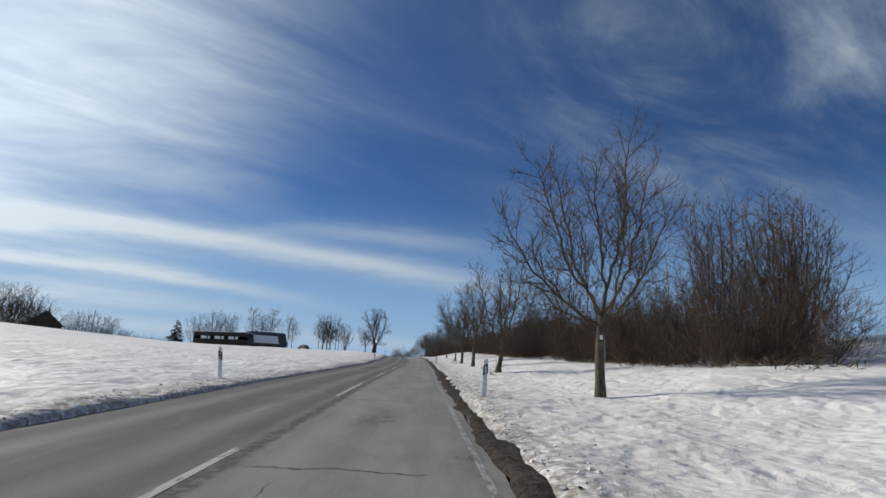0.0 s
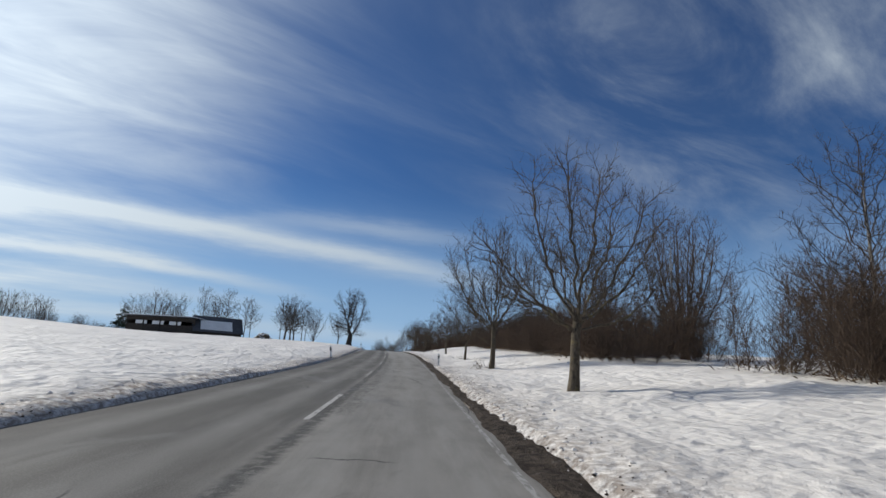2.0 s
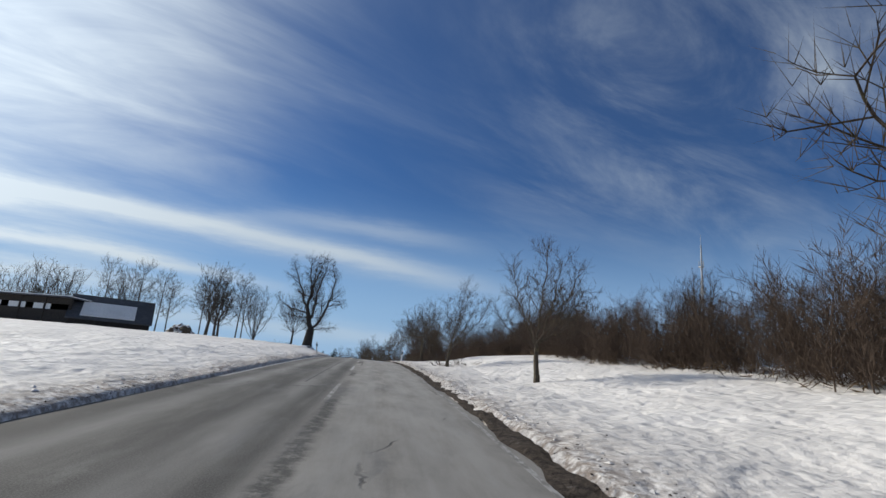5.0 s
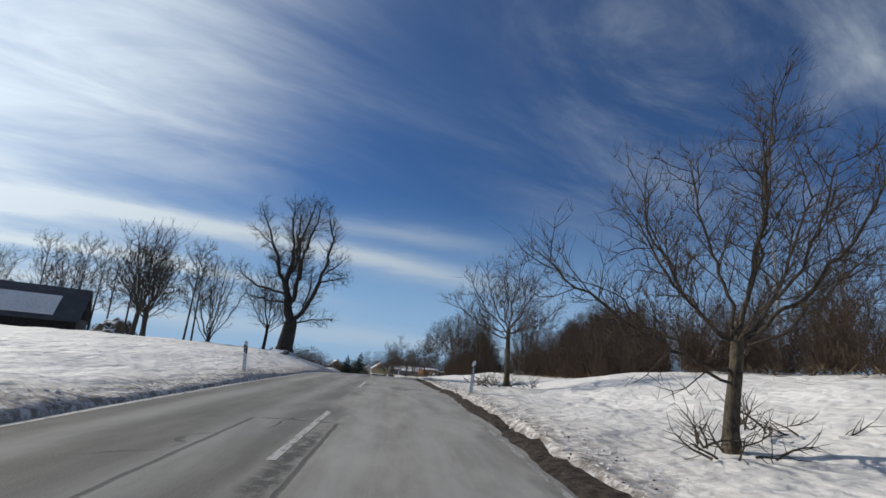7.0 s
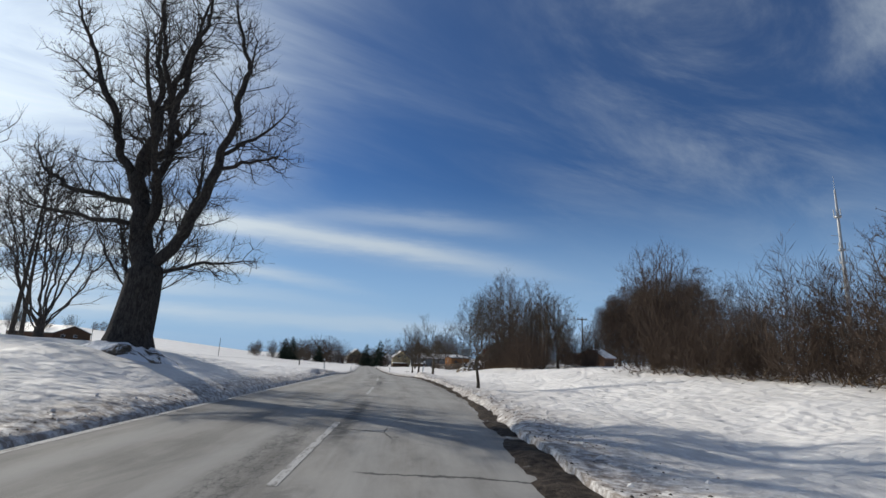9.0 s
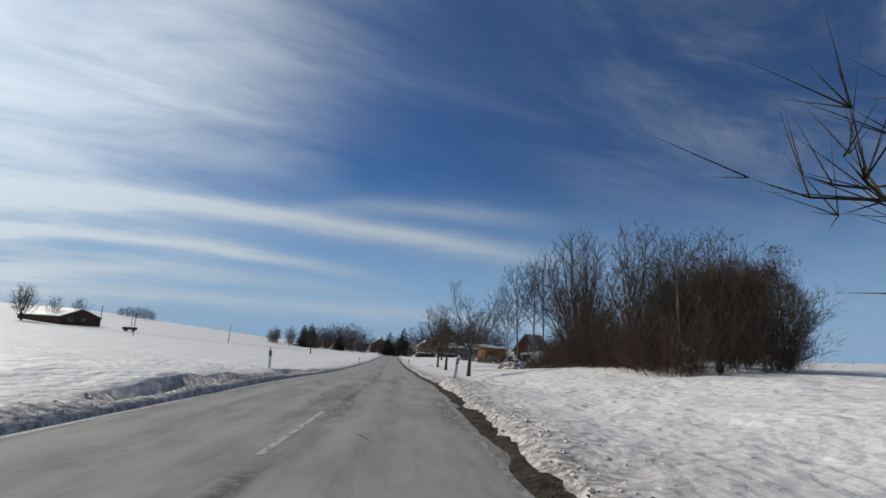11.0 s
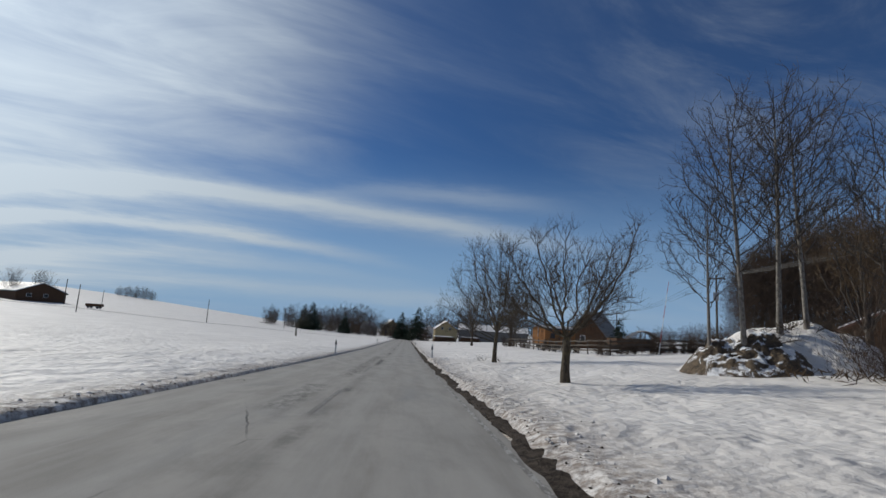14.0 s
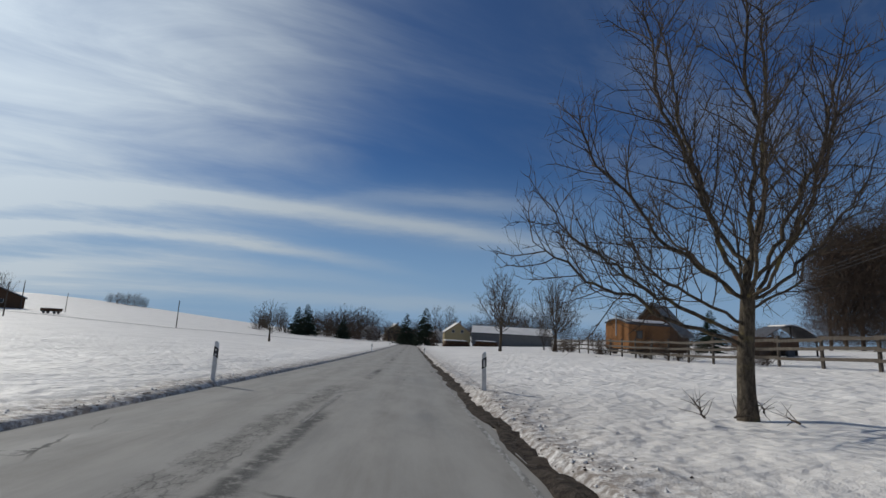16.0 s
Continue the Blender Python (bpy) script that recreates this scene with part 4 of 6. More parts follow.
for ob in (ash, ash2, slim):
    tagged(ob, "bare grey field tree with several thin stems", "tree", "trees on the field's rim")
stand(ash, -16.2, 142.2, 0, 0.84)
stand(ash2, -22.6, 141.9, 0, 1.12)
stand(slim, -19.3, 144.5, 0, 0.98)
for i, (src, x, y, turn, size) in enumerate([(ash2, -21.2, 141.0, 140, 0.95), (slim, -23.8, 142.8, 60, 0.85), (ash2, -20.0, 138.5, 250, 0.8), (slim, -18.4, 144.0, 170, 0.85), (slim, -35.7, 157, 10, 1.15), (slim, -34.6, 158.5, 110, 1.05),
                                            (ash2, -46, 166, 90, 1.35), (slim, -43, 165, 30, 1.45), (slim, -50, 168, 150, 1.5), (ash2, -58, 169, 20, 1.35), (ash2, -63, 171, 250, 1.45), (ash, -69, 172, 300, 1.3),
                                            (ash, -130, 204, 15, 1.45), (ash2, -127, 206, 75, 1.5), (ash, -123, 209, 130, 1.5), (ash2, -121, 215, 220, 1.5), (ash, -132, 170, 10, 1.85), (ash2, -185, 345, 260, 1.6), (ash, -178, 338, 310, 1.5),
                                            (ash2, -192, 332, 120, 1.5), (ash2, -129, 172.6, 33, 1.95), (ash, -125.5, 175, 140, 1.75), (ash, -200, 338, 0, 1.6)]):
    stand(copy_thing(src, Matrix()), x, y, turn, size)

# ---- the thicket right of the road ----


def shrub(seed, stems, fine):
    rng = random.Random(seed)
    out = {i: Wood() for i in range(6)}
    for k in range(stems):
        q, far = rng.uniform(0, 6.28), rng.uniform(0.1, 1.1)
        lean = rng.uniform(0.1, 0.75)
        grow(rng, out, Vector((far * math.cos(q), far * math.sin(q), -0.2)), Vector((lean * math.cos(q), lean * math.sin(q), 1)).normalized(),
             rng.uniform(1.9, 3.2), 0.019, 0, SCRUB)
    stock, crown = joined([out[0]]), joined([out[1], out[2]])
    tip = crown.v[:]
    for i in range(fine):
        p = Vector(tip[rng.randrange(len(tip))])
        if i % 2 == 0:
            p = Vector((p.x * rng.uniform(0.3, 1.2), p.y * rng.uniform(0.3, 1.2), p.z * rng.uniform(0.05, 0.95)))
        d = (unit(rng) * 0.8 + Vector((p.x * 0.25, p.y * 0.25, 0.9))).normalized()
        crown.blade(p, d * rng.uniform(0.25, 0.62), d.cross(unit(rng)).normalized() * 0.011)
    root = new("shrub")
    link("stock", stock.v, stock.f, SHRUB, root)
    link("crown", crown.v, crown.f, SHRUB, root)
    return tagged(root, "dense bare brown shrub in a roadside thicket", "shrub", "thicket shrubs")


shrubs = [shrub(70 + i, 6, 4700) for i in range(4)]
used = set()
edge_line = spline([(10, 12.6), (27, 12.6), (46, 13.6), (52, 12.8), (80, 14.2), (112, 14.6), (120, 12.4), (126, 13.0), (146, 11.0), (160, 9.6), (178, 8.6), (198, 7.6)])
rng = random.Random(5)
for y0, y1, tall in ((18.5, 45.5, 1.3), (52, 121.5, 1.15), (125, 147, 1.15), (163, 191, 1.0)):
    y = y0
    while y < y1:
        for row, back in enumerate((0.0, 2.6, 5.6)):
            if row == 2 and rng.random() < 0.7:
                continue
            k = rng.randrange(4)
            x, yy = float(edge_line(y)) + 1.2 + back + rng.uniform(-0.5, 0.5), y + rng.uniform(-0.8, 0.8)
            if y > 160 and x > 0.6 + 0.24 * (yy - 115.8):
                continue
            ob = shrubs[k] if k not in used else copy_thing(shrubs[k], Matrix())
            used.add(k)
            stand(ob, x, yy, rng.uniform(0, 360), (tall if not 160 < y < 174 else 1.25) * (rng.uniform(0.8, 1.1) + 0.12 * row))
        y += 2.5

for i, (x, y) in enumerate(((14.2, 163.2), (14.8, 164.6), (14.9, 166.4))):
    stand(copy_thing(shrubs[i], Matrix()), x, y, 80 * i, 1.25)
wild = tree_parts("thicket_tree", 51, fan_limbs(51, 9.0, 2.3, 8, 1.6), 1.8, 0.15, (FAR_BARK, SHRUB), (0, 0), 0.0075, (0.26, 0.3), (1.5, 0.6), step=0.3, shoots=2200, shoot_len=0.5, crook=0.14)


round_tree = tree_parts("thicket_tree", 52, fan_limbs(52, 11.2, 4.1, 20, 1.3), 1.3, 0.3, (SHRUB, SHRUB), (0, 0), 0.0075, (0.26, 0.28), (1.7, 0.7), step=0.34, shoots=7000, shoot_len=0.6, crook=0.12, upright=0.9)
leafy = tree_parts("thicket_tree", 53, fan_limbs(53, 10.0, 3.0, 13, 2.2), 2.2, 0.2, (FAR_BARK, DEADLEAF), (0, 0), 0.0075, (0.28, 0.3), (1.5, 0.6), step=0.34, shoots=2500, shoot_len=0.5, crook=0.14, upright=0.8, leaves=2400)


def dense_tree(seed, height, half, count):
    """A tall tree seen from afar: a trunk and a crown of short twigs down to the ground."""
    rng = random.Random(seed)
    low, w = Wood(), Wood()
    low.limb([Vector((0.2 * math.sin(3 * f), 0.2 * math.cos(2 * f), height * 0.8 * f - 0.3)) for f in (0, 0.25, 0.5, 0.75, 1)], [0.35, 0.3, 0.22, 0.15, 0.08], 7)
    lobes = [(rng.uniform(0, 6.28), rng.uniform(0.2, 0.95), rng.uniform(0.7, 1.1)) for _ in range(9)]
    for i in range(count):
        q, at, g = lobes[rng.randrange(9)]
        f = rng.random() ** 0.7
        wide = half * (1.0 if f < 0.55 else math.sqrt(max(0.0, 1 - ((f - 0.55) / 0.5) ** 2)))
        a, r = q + rng.gauss(0, 0.8), wide * math.sqrt(rng.random()) * rng.uniform(0.7, 1.1)
        p = Vector((r * math.cos(a), r * math.sin(a), height * g * (0.04 + 0.92 * f)))
        d = (unit(rng) * 0.8 + Vector((p.x, p.y, 0)).normalized() * 0.3 + Vector((0, 0, 0.8))).normalized()
        w.blade(p, d * rng.uniform(0.6, 1.7), d.cross(unit(rng)).normalized() * 0.06)
    root = new("hillside_tree")
    link("trunk", low.v, low.f, SHRUB, root)
    link("crown", w.v, w.f, SHRUB, root)
    return root


ivy = dense_tree(60, 25, 6.0, 17000)
tagged(stand(ivy, 69, 308, 0, 1.0), "tall dark leafless tree on the hillside", "tree", "hillside trees")
for i, (x, y) in enumerate(((53, 281), (58, 278), (63, 274), (69, 269), (76, 264), (56, 290), (64, 285), (73, 277))):
    stand(copy_thing(ivy, Matrix()), x + 21, y + 25, 67 * i, 1.2 + 0.06 * (i * 7 % 5))
low_wood = tree_parts("village_tree", 59, fan_limbs(59, 9.5, 3.9, 11, 1.2), 1.3, 0.25, (SHRUB, SHRUB), (0, 0), 0.026, (0.8, 0.9), (2.2, 1.1), step=0.9, shoots=1700, shoot_len=1.0, crook=0.12)
tagged(stand(low_wood, -84, 392, 0, 0.9), "leafless brown tree in the distant village", "tree", "village trees")
birch = tree_parts("thicket_tree", 54, pole_limbs(54, 9.5, 3.3, 30, 0.25), 9.5, 0.1, (make_bark("pale_bark", (0.1, 0.09, 0.08), (0.34, 0.31, 0.27)), FAR_BARK), (0.04, 0), 0.0075, (0.28, 0.3), (1.0, 0.55), step=0.3, shoots=2400, shoot_len=0.42)
for ob in (wild, round_tree, birch):
    tagged(ob, "slender bare tree rising out of the thicket", "tree", "thicket trees")
tagged(leafy, "bare tree with a few withered leaves rising out of the thicket", "tree", "thicket trees")
stand(wild, 15.0, 22.5)
stand(round_tree, 10.9, 182.8, 0, 1.05)
stand(leafy, 12.8, 174.8)
stand(birch, 13.0, 171, 0, 0.6)
for src, x, y, turn, size in [(wild, 17.5, 27, 50, 1.0), (leafy, 18.5, 23, 90, 0.9), (round_tree, 20.5, 24, 10, 0.72), (wild, 18.5, 34, 120, 0.75), (birch, 15.2, 40.5, 30, 0.8), (round_tree, 17.5, 54.1, 70, 0.8), (leafy, 15.0, 59.5, 30, 0.68),
                              (wild, 18, 66, 200, 0.7), (birch, 19.4, 73.3, 10, 1.12), (round_tree, 19.2, 75.6, 70, 0.56), (wild, 22, 88, 150, 0.5), (round_tree, 20, 96, 40, 0.5), (wild, 20, 128, 10, 0.6), (birch, 20, 117, 300, 0.7),
                              (round_tree, 13.6, 146.6, 100, 0.62), (leafy, 17.5, 136, 60, 0.62), (birch, 11.7, 166, 200, 0.7), (birch, 12.4, 168, 40, 0.74), (birch, 11.6, 170.5, 300, 0.68), (leafy, 12.6, 164.2, 60, 0.68), (wild, 12.6, 169, 10, 0.75), (leafy, 13.0, 187, 20, 0.7), (birch, 11.6, 190, 90, 0.85),
                              (birch, 15.5, 198.5, 20, 1.2), (leafy, 17.5, 203, 80, 1.0)]:
    stand(copy_thing(src, Matrix()), x, y, turn, size)
# four pale stems growing out of the earth heap: place, height of the foot, turn, size
for x, y, z, turn, size in ((7.5, 196.3, 1.85, 150, 1.08), (9.4, 197.1, 2.65, 250, 1.12), (10.5, 197.2, 2.65, 100, 1.05), (6.4, 196.8, 1.55, 60, 0.72)):
    copy_thing(birch, Matrix()).matrix_basis = pose(x, y, z, 0, 0, turn) @ Matrix.Diagonal((size, size, size, 1))

# ---- things along the road ----


def part(name, bm, mat, parent, label=""):
    me = bpy.data.meshes.new(name)
    bm.to_mesh(me)
    bm.free()
    me.materials.append(mat)
    ob = new(name, me)
    ob.parent = parent
    return tagged(ob, label)


def box(bm, x0, x1, y0, y1, z0, z1, bevel=0.0):
    m = Matrix.Translation(((x0 + x1) / 2, (y0 + y1) / 2, (z0 + z1) / 2)) @ Matrix.Diagonal((x1 - x0, y1 - y0, z1 - z0, 1))
    made = bmesh.ops.create_cube(bm, size=1, matrix=m)
    if bevel:
        edges = list({e for v in made["verts"] for e in v.link_edges})
        bmesh.ops.bevel(bm, geom=edges, offset=bevel, segments=1, affect="EDGES")
    return bm


def boxed(name, dims, mat, parent, label="", bevel=0.0):
    return part(name, box(bmesh.new(), *dims, bevel), mat, parent, label)


def rod(bm, a, b, r0, r1, sides=8):
    a, b = Vector(a), Vector(b)
    d = b - a
    m = Matrix.Translation((a + b) / 2) @ d.to_track_quat("Z", "Y").to_matrix().to_4x4()
    bmesh.ops.create_cone(bm, cap_ends=True, segments=sides, radius1=r0, radius2=r1, depth=d.length, matrix=m)
    return bm


def rods(name, a, b, r0, r1, mat, parent, sides=8, label=""):
    return part(name, rod(bmesh.new(), a, b, r0, r1, sides), mat, parent, label)


def profile(bm, outline, depth0, depth1, axis="y"):
    """Pulls an outline of (a, z) from depth0 to depth1 along y or x."""
    def at(a, z, d):
        return (a, d, z) if axis == "y" else (d, a, z)
    front = [bm.verts.new(at(a, z, depth0)) for a, z in outline]
    back = [bm.verts.new(at(a, z, depth1)) for a, z in outline]
    k = len(outline)
    bm.faces.new(front)
    bm.faces.new(back[::-1])
    for i in range(k):
        bm.faces.new((front[i], back[i], back[(i + 1) % k], front[(i + 1) % k]))
    bmesh.ops.recalc_face_normals(bm, faces=bm.faces)
    return bm


def guide_post(side):
    """A delineator of hollow three-sided plastic with a slanting top and a slanting black band."""
    root = new("guide_post")

    def ring(bm, zf, zb, grow):
        pts = [(-0.06, -0.045), (0.06, -0.045), (0.062, -0.03), (0.02, 0.055), (-0.02, 0.055), (-0.062, -0.03)]
        return [bm.verts.new((x * (1 + grow), y * (1 + grow), zf + (zb - zf) * (x * side + 0.06) / 0.12)) for x, y in pts]

    def column(levels):
        bm = bmesh.new()
        rows = [ring(bm, a, b, g) for a, b, g in levels]
        for lo, hi in zip(rows, rows[1:]):
            for i in range(6):
                bm.faces.new((lo[i], lo[(i + 1) % 6], hi[(i + 1) % 6], hi[i]))
        bm.faces.new(rows[0][::-1])
        bm.faces.new(rows[-1])
        bmesh.ops.recalc_face_normals(bm, faces=bm.faces)
        return bm
    part("shaft", column([(-0.5, -0.5, 0), (0.89, 0.93, -0.06), (0.925, 0.968, -0.12), (0.95, 0.99, -0.3), (0.962, 0.997, -0.6)]), WHITE, root)
    part("black_band", column([(0.55, 0.62, 0.03), (0.8, 0.87, 0.005)]), BLACK, root, "slanting black band")
    if side > 0:
        boxed("reflector", (-0.022, 0.022, -0.056, -0.046, 0.61, 0.79), SILVER, root, "upright silver reflector", 0.003)
    else:
        for z in (0.645, 0.765):
            rods("reflector", (0, -0.046, z), (0, -0.056, z), 0.028, 0.028, SILVER, root, 14, "round silver reflector")
    return tagged(root, "white plastic guide post with black band in roadside snow", "guide post", "guide posts")


right_post, left_post = guide_post(1), guide_post(-1)
for src, spots in ((right_post, RIGHT_POSTS), (left_post, LEFT_POSTS)):
    for i, (x, y, z, lean) in enumerate(spots):
        ob = src if i == 0 else copy_thing(src, Matrix())
        ob.matrix_basis = pose(x, y, ground_z(x, y) - 0.02, 0, lean, 6.5 if y > 140 else 0)

METAL = make_paint("galvanised_steel", (0.33, 0.33, 0.33), 0.45, (0.15, 0.14, 0.13), 0.4, 5, 0.7)
BOARD_WHITE = make_paint("white_board", (0.75, 0.75, 0.73), 0.5, (0.5, 0.48, 0.45), 0.3, 4)
DARKWOOD = make_wood("dark_weathered_wood", (0.022, 0.018, 0.015), (0.07, 0.058, 0.048))
GREYWOOD = make_wood("grey_fence_wood", (0.045, 0.037, 0.03), (0.14, 0.118, 0.095))
ORANGE = make_wood("varnished_larch", (0.2, 0.085, 0.028), (0.42, 0.2, 0.075))
BROWNWOOD = make_wood("brown_stained_wood", (0.06, 0.032, 0.018), (0.16, 0.09, 0.05))
RENDER_Y = make_paint("yellow_render", (0.4, 0.32, 0.17), 0.85, (0.3, 0.25, 0.17), 0.4, 1.2)
GREYWALL = make_paint("grey_shed_wall", (0.17, 0.165, 0.155), 0.7, (0.09, 0.085, 0.08), 0.4, 0.8)
ROOF = make_paint("dark_roof_sheet", (0.05, 0.05, 0.055), 0.6, (0.16, 0.15, 0.15), 0.4, 1.0)
TILE = make_paint("red_brown_tiles", (0.16, 0.07, 0.045), 0.75, (0.06, 0.05, 0.045), 0.5, 1.4)
GLASS = make_paint("dim_window", (0.05, 0.055, 0.06), 0.12, (0.1, 0.1, 0.1), 0.2, 2)
PALE = make_paint("pale_plaster", (0.55, 0.53, 0.5), 0.85, (0.35, 0.33, 0.3), 0.3, 0.8)
RED = make_paint("red_pole_paint", (0.4, 0.04, 0.035), 0.5, (0.2, 0.1, 0.08), 0.3, 3)

# the notice board in front of the thicket
sign = new("notice_board")
for x in (-0.27, 0.27):
    rods("post", (x, 0, -0.3), (x, 0, 2.05 + (0.14 if x > 0 else 0)), 0.02, 0.02, METAL, sign, 8)
boxed("panel", (-0.25, 0.25, -0.035, -0.021, 1.42, 2.0), BOARD_WHITE, sign, "blank white panel", 0.004)
for z, w in ((1.9, 0.045), (1.74, 0.16), (1.67, 0.14), (1.6, 0.15)):
    boxed("printed_bar", (-w, w, -0.039, -0.0352, z - 0.01, z + 0.01), GREYWALL, sign)
stand(sign, 11.1, 27.8, -50, 0.85)
tagged(sign, "small white notice board on two thin metal posts", "notice board")

# white tree tag on the nearest trunk
tag = new("trunk_tag")
boxed("plate", (-0.035, 0.035, -0.185, -0.175, 1.47, 1.58), BOARD_WHITE, tag)
stand(tag, 4.77, 12.8)
tagged(tag, "small white plate fixed to a fruit tree trunk", "plate")


def boarded(name, x0, x1, y, z0, z1, mat, parent, wide=0.2, thick=0.03, top=None):
    """A row of upright boards, each a piece of its own. top: height of the wall at x."""
    k = max(1, round((x1 - x0) / wide))
    for i in range(k):
        a, b = x0 + (x1 - x0) * i / k, x0 + (x1 - x0) * (i + 1) / k
        bm = bmesh.new()
        za, zb = (z1, z1) if top is None else (top(a), top(b))
        profile(bm, [(a + 0.006, z0), (b - 0.006, z0), (b - 0.006, zb), (a + 0.006, za)], y, y + thick + 0.008 * (i % 2))
        part("board", bm, mat, parent)


# the long field barn: an open-fronted shed and a tiled barn beside it
shed = new("field_shed")
L = 19.6
wall = boxed("back_wall", (-L, 0, 7.0, 7.2, -1.5, 3.0), DARKWOOD, shed)
boxed("end_wall", (-L, -L + 0.2, 0, 7.2, -1.5, 3.5), DARKWOOD, shed)
front = boxed("front_wall", (-L, 0, 0, 0.18, -1.5, 1.55), DARKWOOD, shed)
boxed("lintel", (-L, 0, 0, 0.2, 2.45, 3.35), DARKWOOD, shed)
for i in range(5):
    x = -L + 0.15 + i * (L - 0.3) / 4
    boxed("post", (x - 0.14, x + 0.14, -0.08, 0.2, -1.5, 3.4), DARKWOOD, shed)
for i in range(3):
    x0 = -L + 2.6 + i * 4.9
    boxed("white_panel", (x0, x0 + 3.3, 0.06, 0.12, 1.45, 2.4), BOARD_WHITE, shed, "pale board in the shed's opening")
slope = profile(bmesh.new(), [(-0.9, 3.45), (7.6, 3.0), (7.6, 3.12), (-0.9, 3.6)], -L - 0.5, 0.1, "x")
roof = part("roof", slope, ROOF, shed)
part("snow_cover", profile(bmesh.new(), [(-0.85, 3.606), (7.5, 3.126), (7.5, 3.26), (-0.8, 3.74)], -L - 0.45, 0.05, "x"), SNOW, shed, "thin snow on the shed roof")
shed.matrix_basis = pose(-45.6, 150.6, 4.5, 0, 0, -19)
tagged(shed, "long dark timber field shed with open front and snowy roof", "shed")

barn = new("field_barn")
boxed("wall", (0, 10.8, 0, 8, -1.6, 2.3), DARKWOOD, barn)
boarded("board", 0, 10.8, -0.05, -1.6, 2.2, DARKWOOD, barn, 0.45)
part("roof", profile(bmesh.new(), [(-0.7, 1.9), (4, 5.7), (8.7, 1.9), (8.7, 2.08), (4, 5.9), (-0.7, 2.08)], -0.3, 11.1, "x"), ROOF, barn, "dark roof partly under snow")
for i in range(11):
    z0, y0 = 2.1 + i * 0.325, -0.66 + i * 0.402
    bm = profile(bmesh.new(), [(y0 - 0.02, z0 + 0.02), (y0 + 0.4, z0 + 0.35), (y0 + 0.4, z0 + 0.39), (y0 - 0.02, z0 + 0.06)], -0.32, 11.12, "x")
    part("tile_course", bm, ROOF, barn)
part("snow_patch", profile(bmesh.new(), [(-0.3, 2.48), (2.4, 4.67), (2.4, 4.8), (-0.3, 2.62)], 1.4, 8.6, "x"), SNOW, barn, "sheet of snow left on the roof")
barn.matrix_basis = pose(-45.4, 150.1, 3.0, 0, 0, 25)
tagged(barn, "dark timber barn with snow sliding off its roof", "barn")


def mound(name, x, y, rx, ry, h, mat, seed, label, category, rough=0.25, cells=26, steep=0.8):
    """A heap with an uneven outline on the ground."""
    v, f = [], []
    for j in range(cells):
        for i in range(cells):
            a, b = 2 * i / (cells - 1) - 1, 2 * j / (cells - 1) - 1
            px, py = x + a * rx, y + b * ry
            d = math.hypot(a, b)
            z = h * max(0.0, 1 - d * d) ** steep * (1 + rough * float(lumps(px, py, 0.9, seed)) + 0.6 * rough * float(lumps(px, py, 0.35, seed + 1)) + 0.35 * rough * float(lumps(px, py, 0.16, seed + 2)))
            v.append((px, py, ground_z(px, py) - 0.12 + z))
    for j in range(cells - 1):
        for i in range(cells - 1):
            k = j * cells + i
            f.append((k, k + 1, k + 1 + cells, k + cells))
    return tagged(link(name, v, f, mat, None, label, True), label, category)


def make_rubble():
    m, k = material("earth_under_snow")
    p = k.add("ShaderNodeTexCoord").outputs["Object"]
    a = k.noise(p, 1.7, 8, 0.72, 1.0)
    up = k.add("ShaderNodeSeparateXYZ", i0=k.add("ShaderNodeNewGeometry").outputs["Normal"]).outputs[2]
    lie = k.math("ADD", a, k.math("MULTIPLY_ADD", up, 0.7, -0.46))  # snow keeps to the flatter tops
    col = k.mix(k.span(lie, 0.53, 0.61), k.mix(k.span(k.noise(p, 6, 5, 0.7), 0.35, 0.7), c4(0.05, 0.037, 0.024), c4(0.16, 0.115, 0.07)), c4(0.8, 0.805, 0.82))
    finish(k, col, 0.85, k.noise(p, 9, 5), 0.8, 0.1)
    return m


RUBBLE = make_rubble()
mound("earth_mound", 8.0, 196.9, 2.7, 2.3, 1.5, RUBBLE, 61, "dark earth heap half covered with snow under pale stems", "mound", 0.3, 90, 1.05)
mound("snow_mound", 10.4, 198.2, 4.8, 3.6, 2.05, SNOW, 62, "snow-covered mound with dry stalks behind the earth heap", "mound", 0.1, 60, 1.3)
mound("stone_mound", -29.5, 151.5, 3.0, 2.0, 1.9, RUBBLE, 63, "stone heap capped with snow beside the barn", "heap", 0.4)
mound("root_mound", -7.4, 134.3, 1.5, 1.2, 0.4, RUBBLE, 65, "bare earth and leaves round the old tree's foot", "mound", 0.4)


def brushwood(x, y, seed, count, reach_m):
    """Cut branches lying on the snow."""
    rng = random.Random(seed)
    w = {i: Wood() for i in range(6)}
    for i in range(count):
        q = rng.uniform(0, 6.28)
        a = Vector((rng.uniform(-0.7, 0.7), rng.uniform(-0.7, 0.7), rng.uniform(0.02, 0.15)))
        grow(rng, w, a, Vector((math.cos(q), math.sin(q), rng.uniform(0.1, 0.7))).normalized(), reach_m * rng.uniform(0.6, 1.1), 0.018, 1,
             dict(THICKET, seg=(5, 5, 3), sides=(5, 4, 3), count=(5, 7), length=(0.8, 0.5), angle=(40, 45), rise=(0, 0.03, 0.02)))
    whole = joined([w[i] for i in range(6)])
    ob = link("brushwood", whole.v, whole.f, TWIG)
    return stand(tagged(ob, "cut bare branches lying in the snow", "branches", "cut branches", "stuff"), x, y)


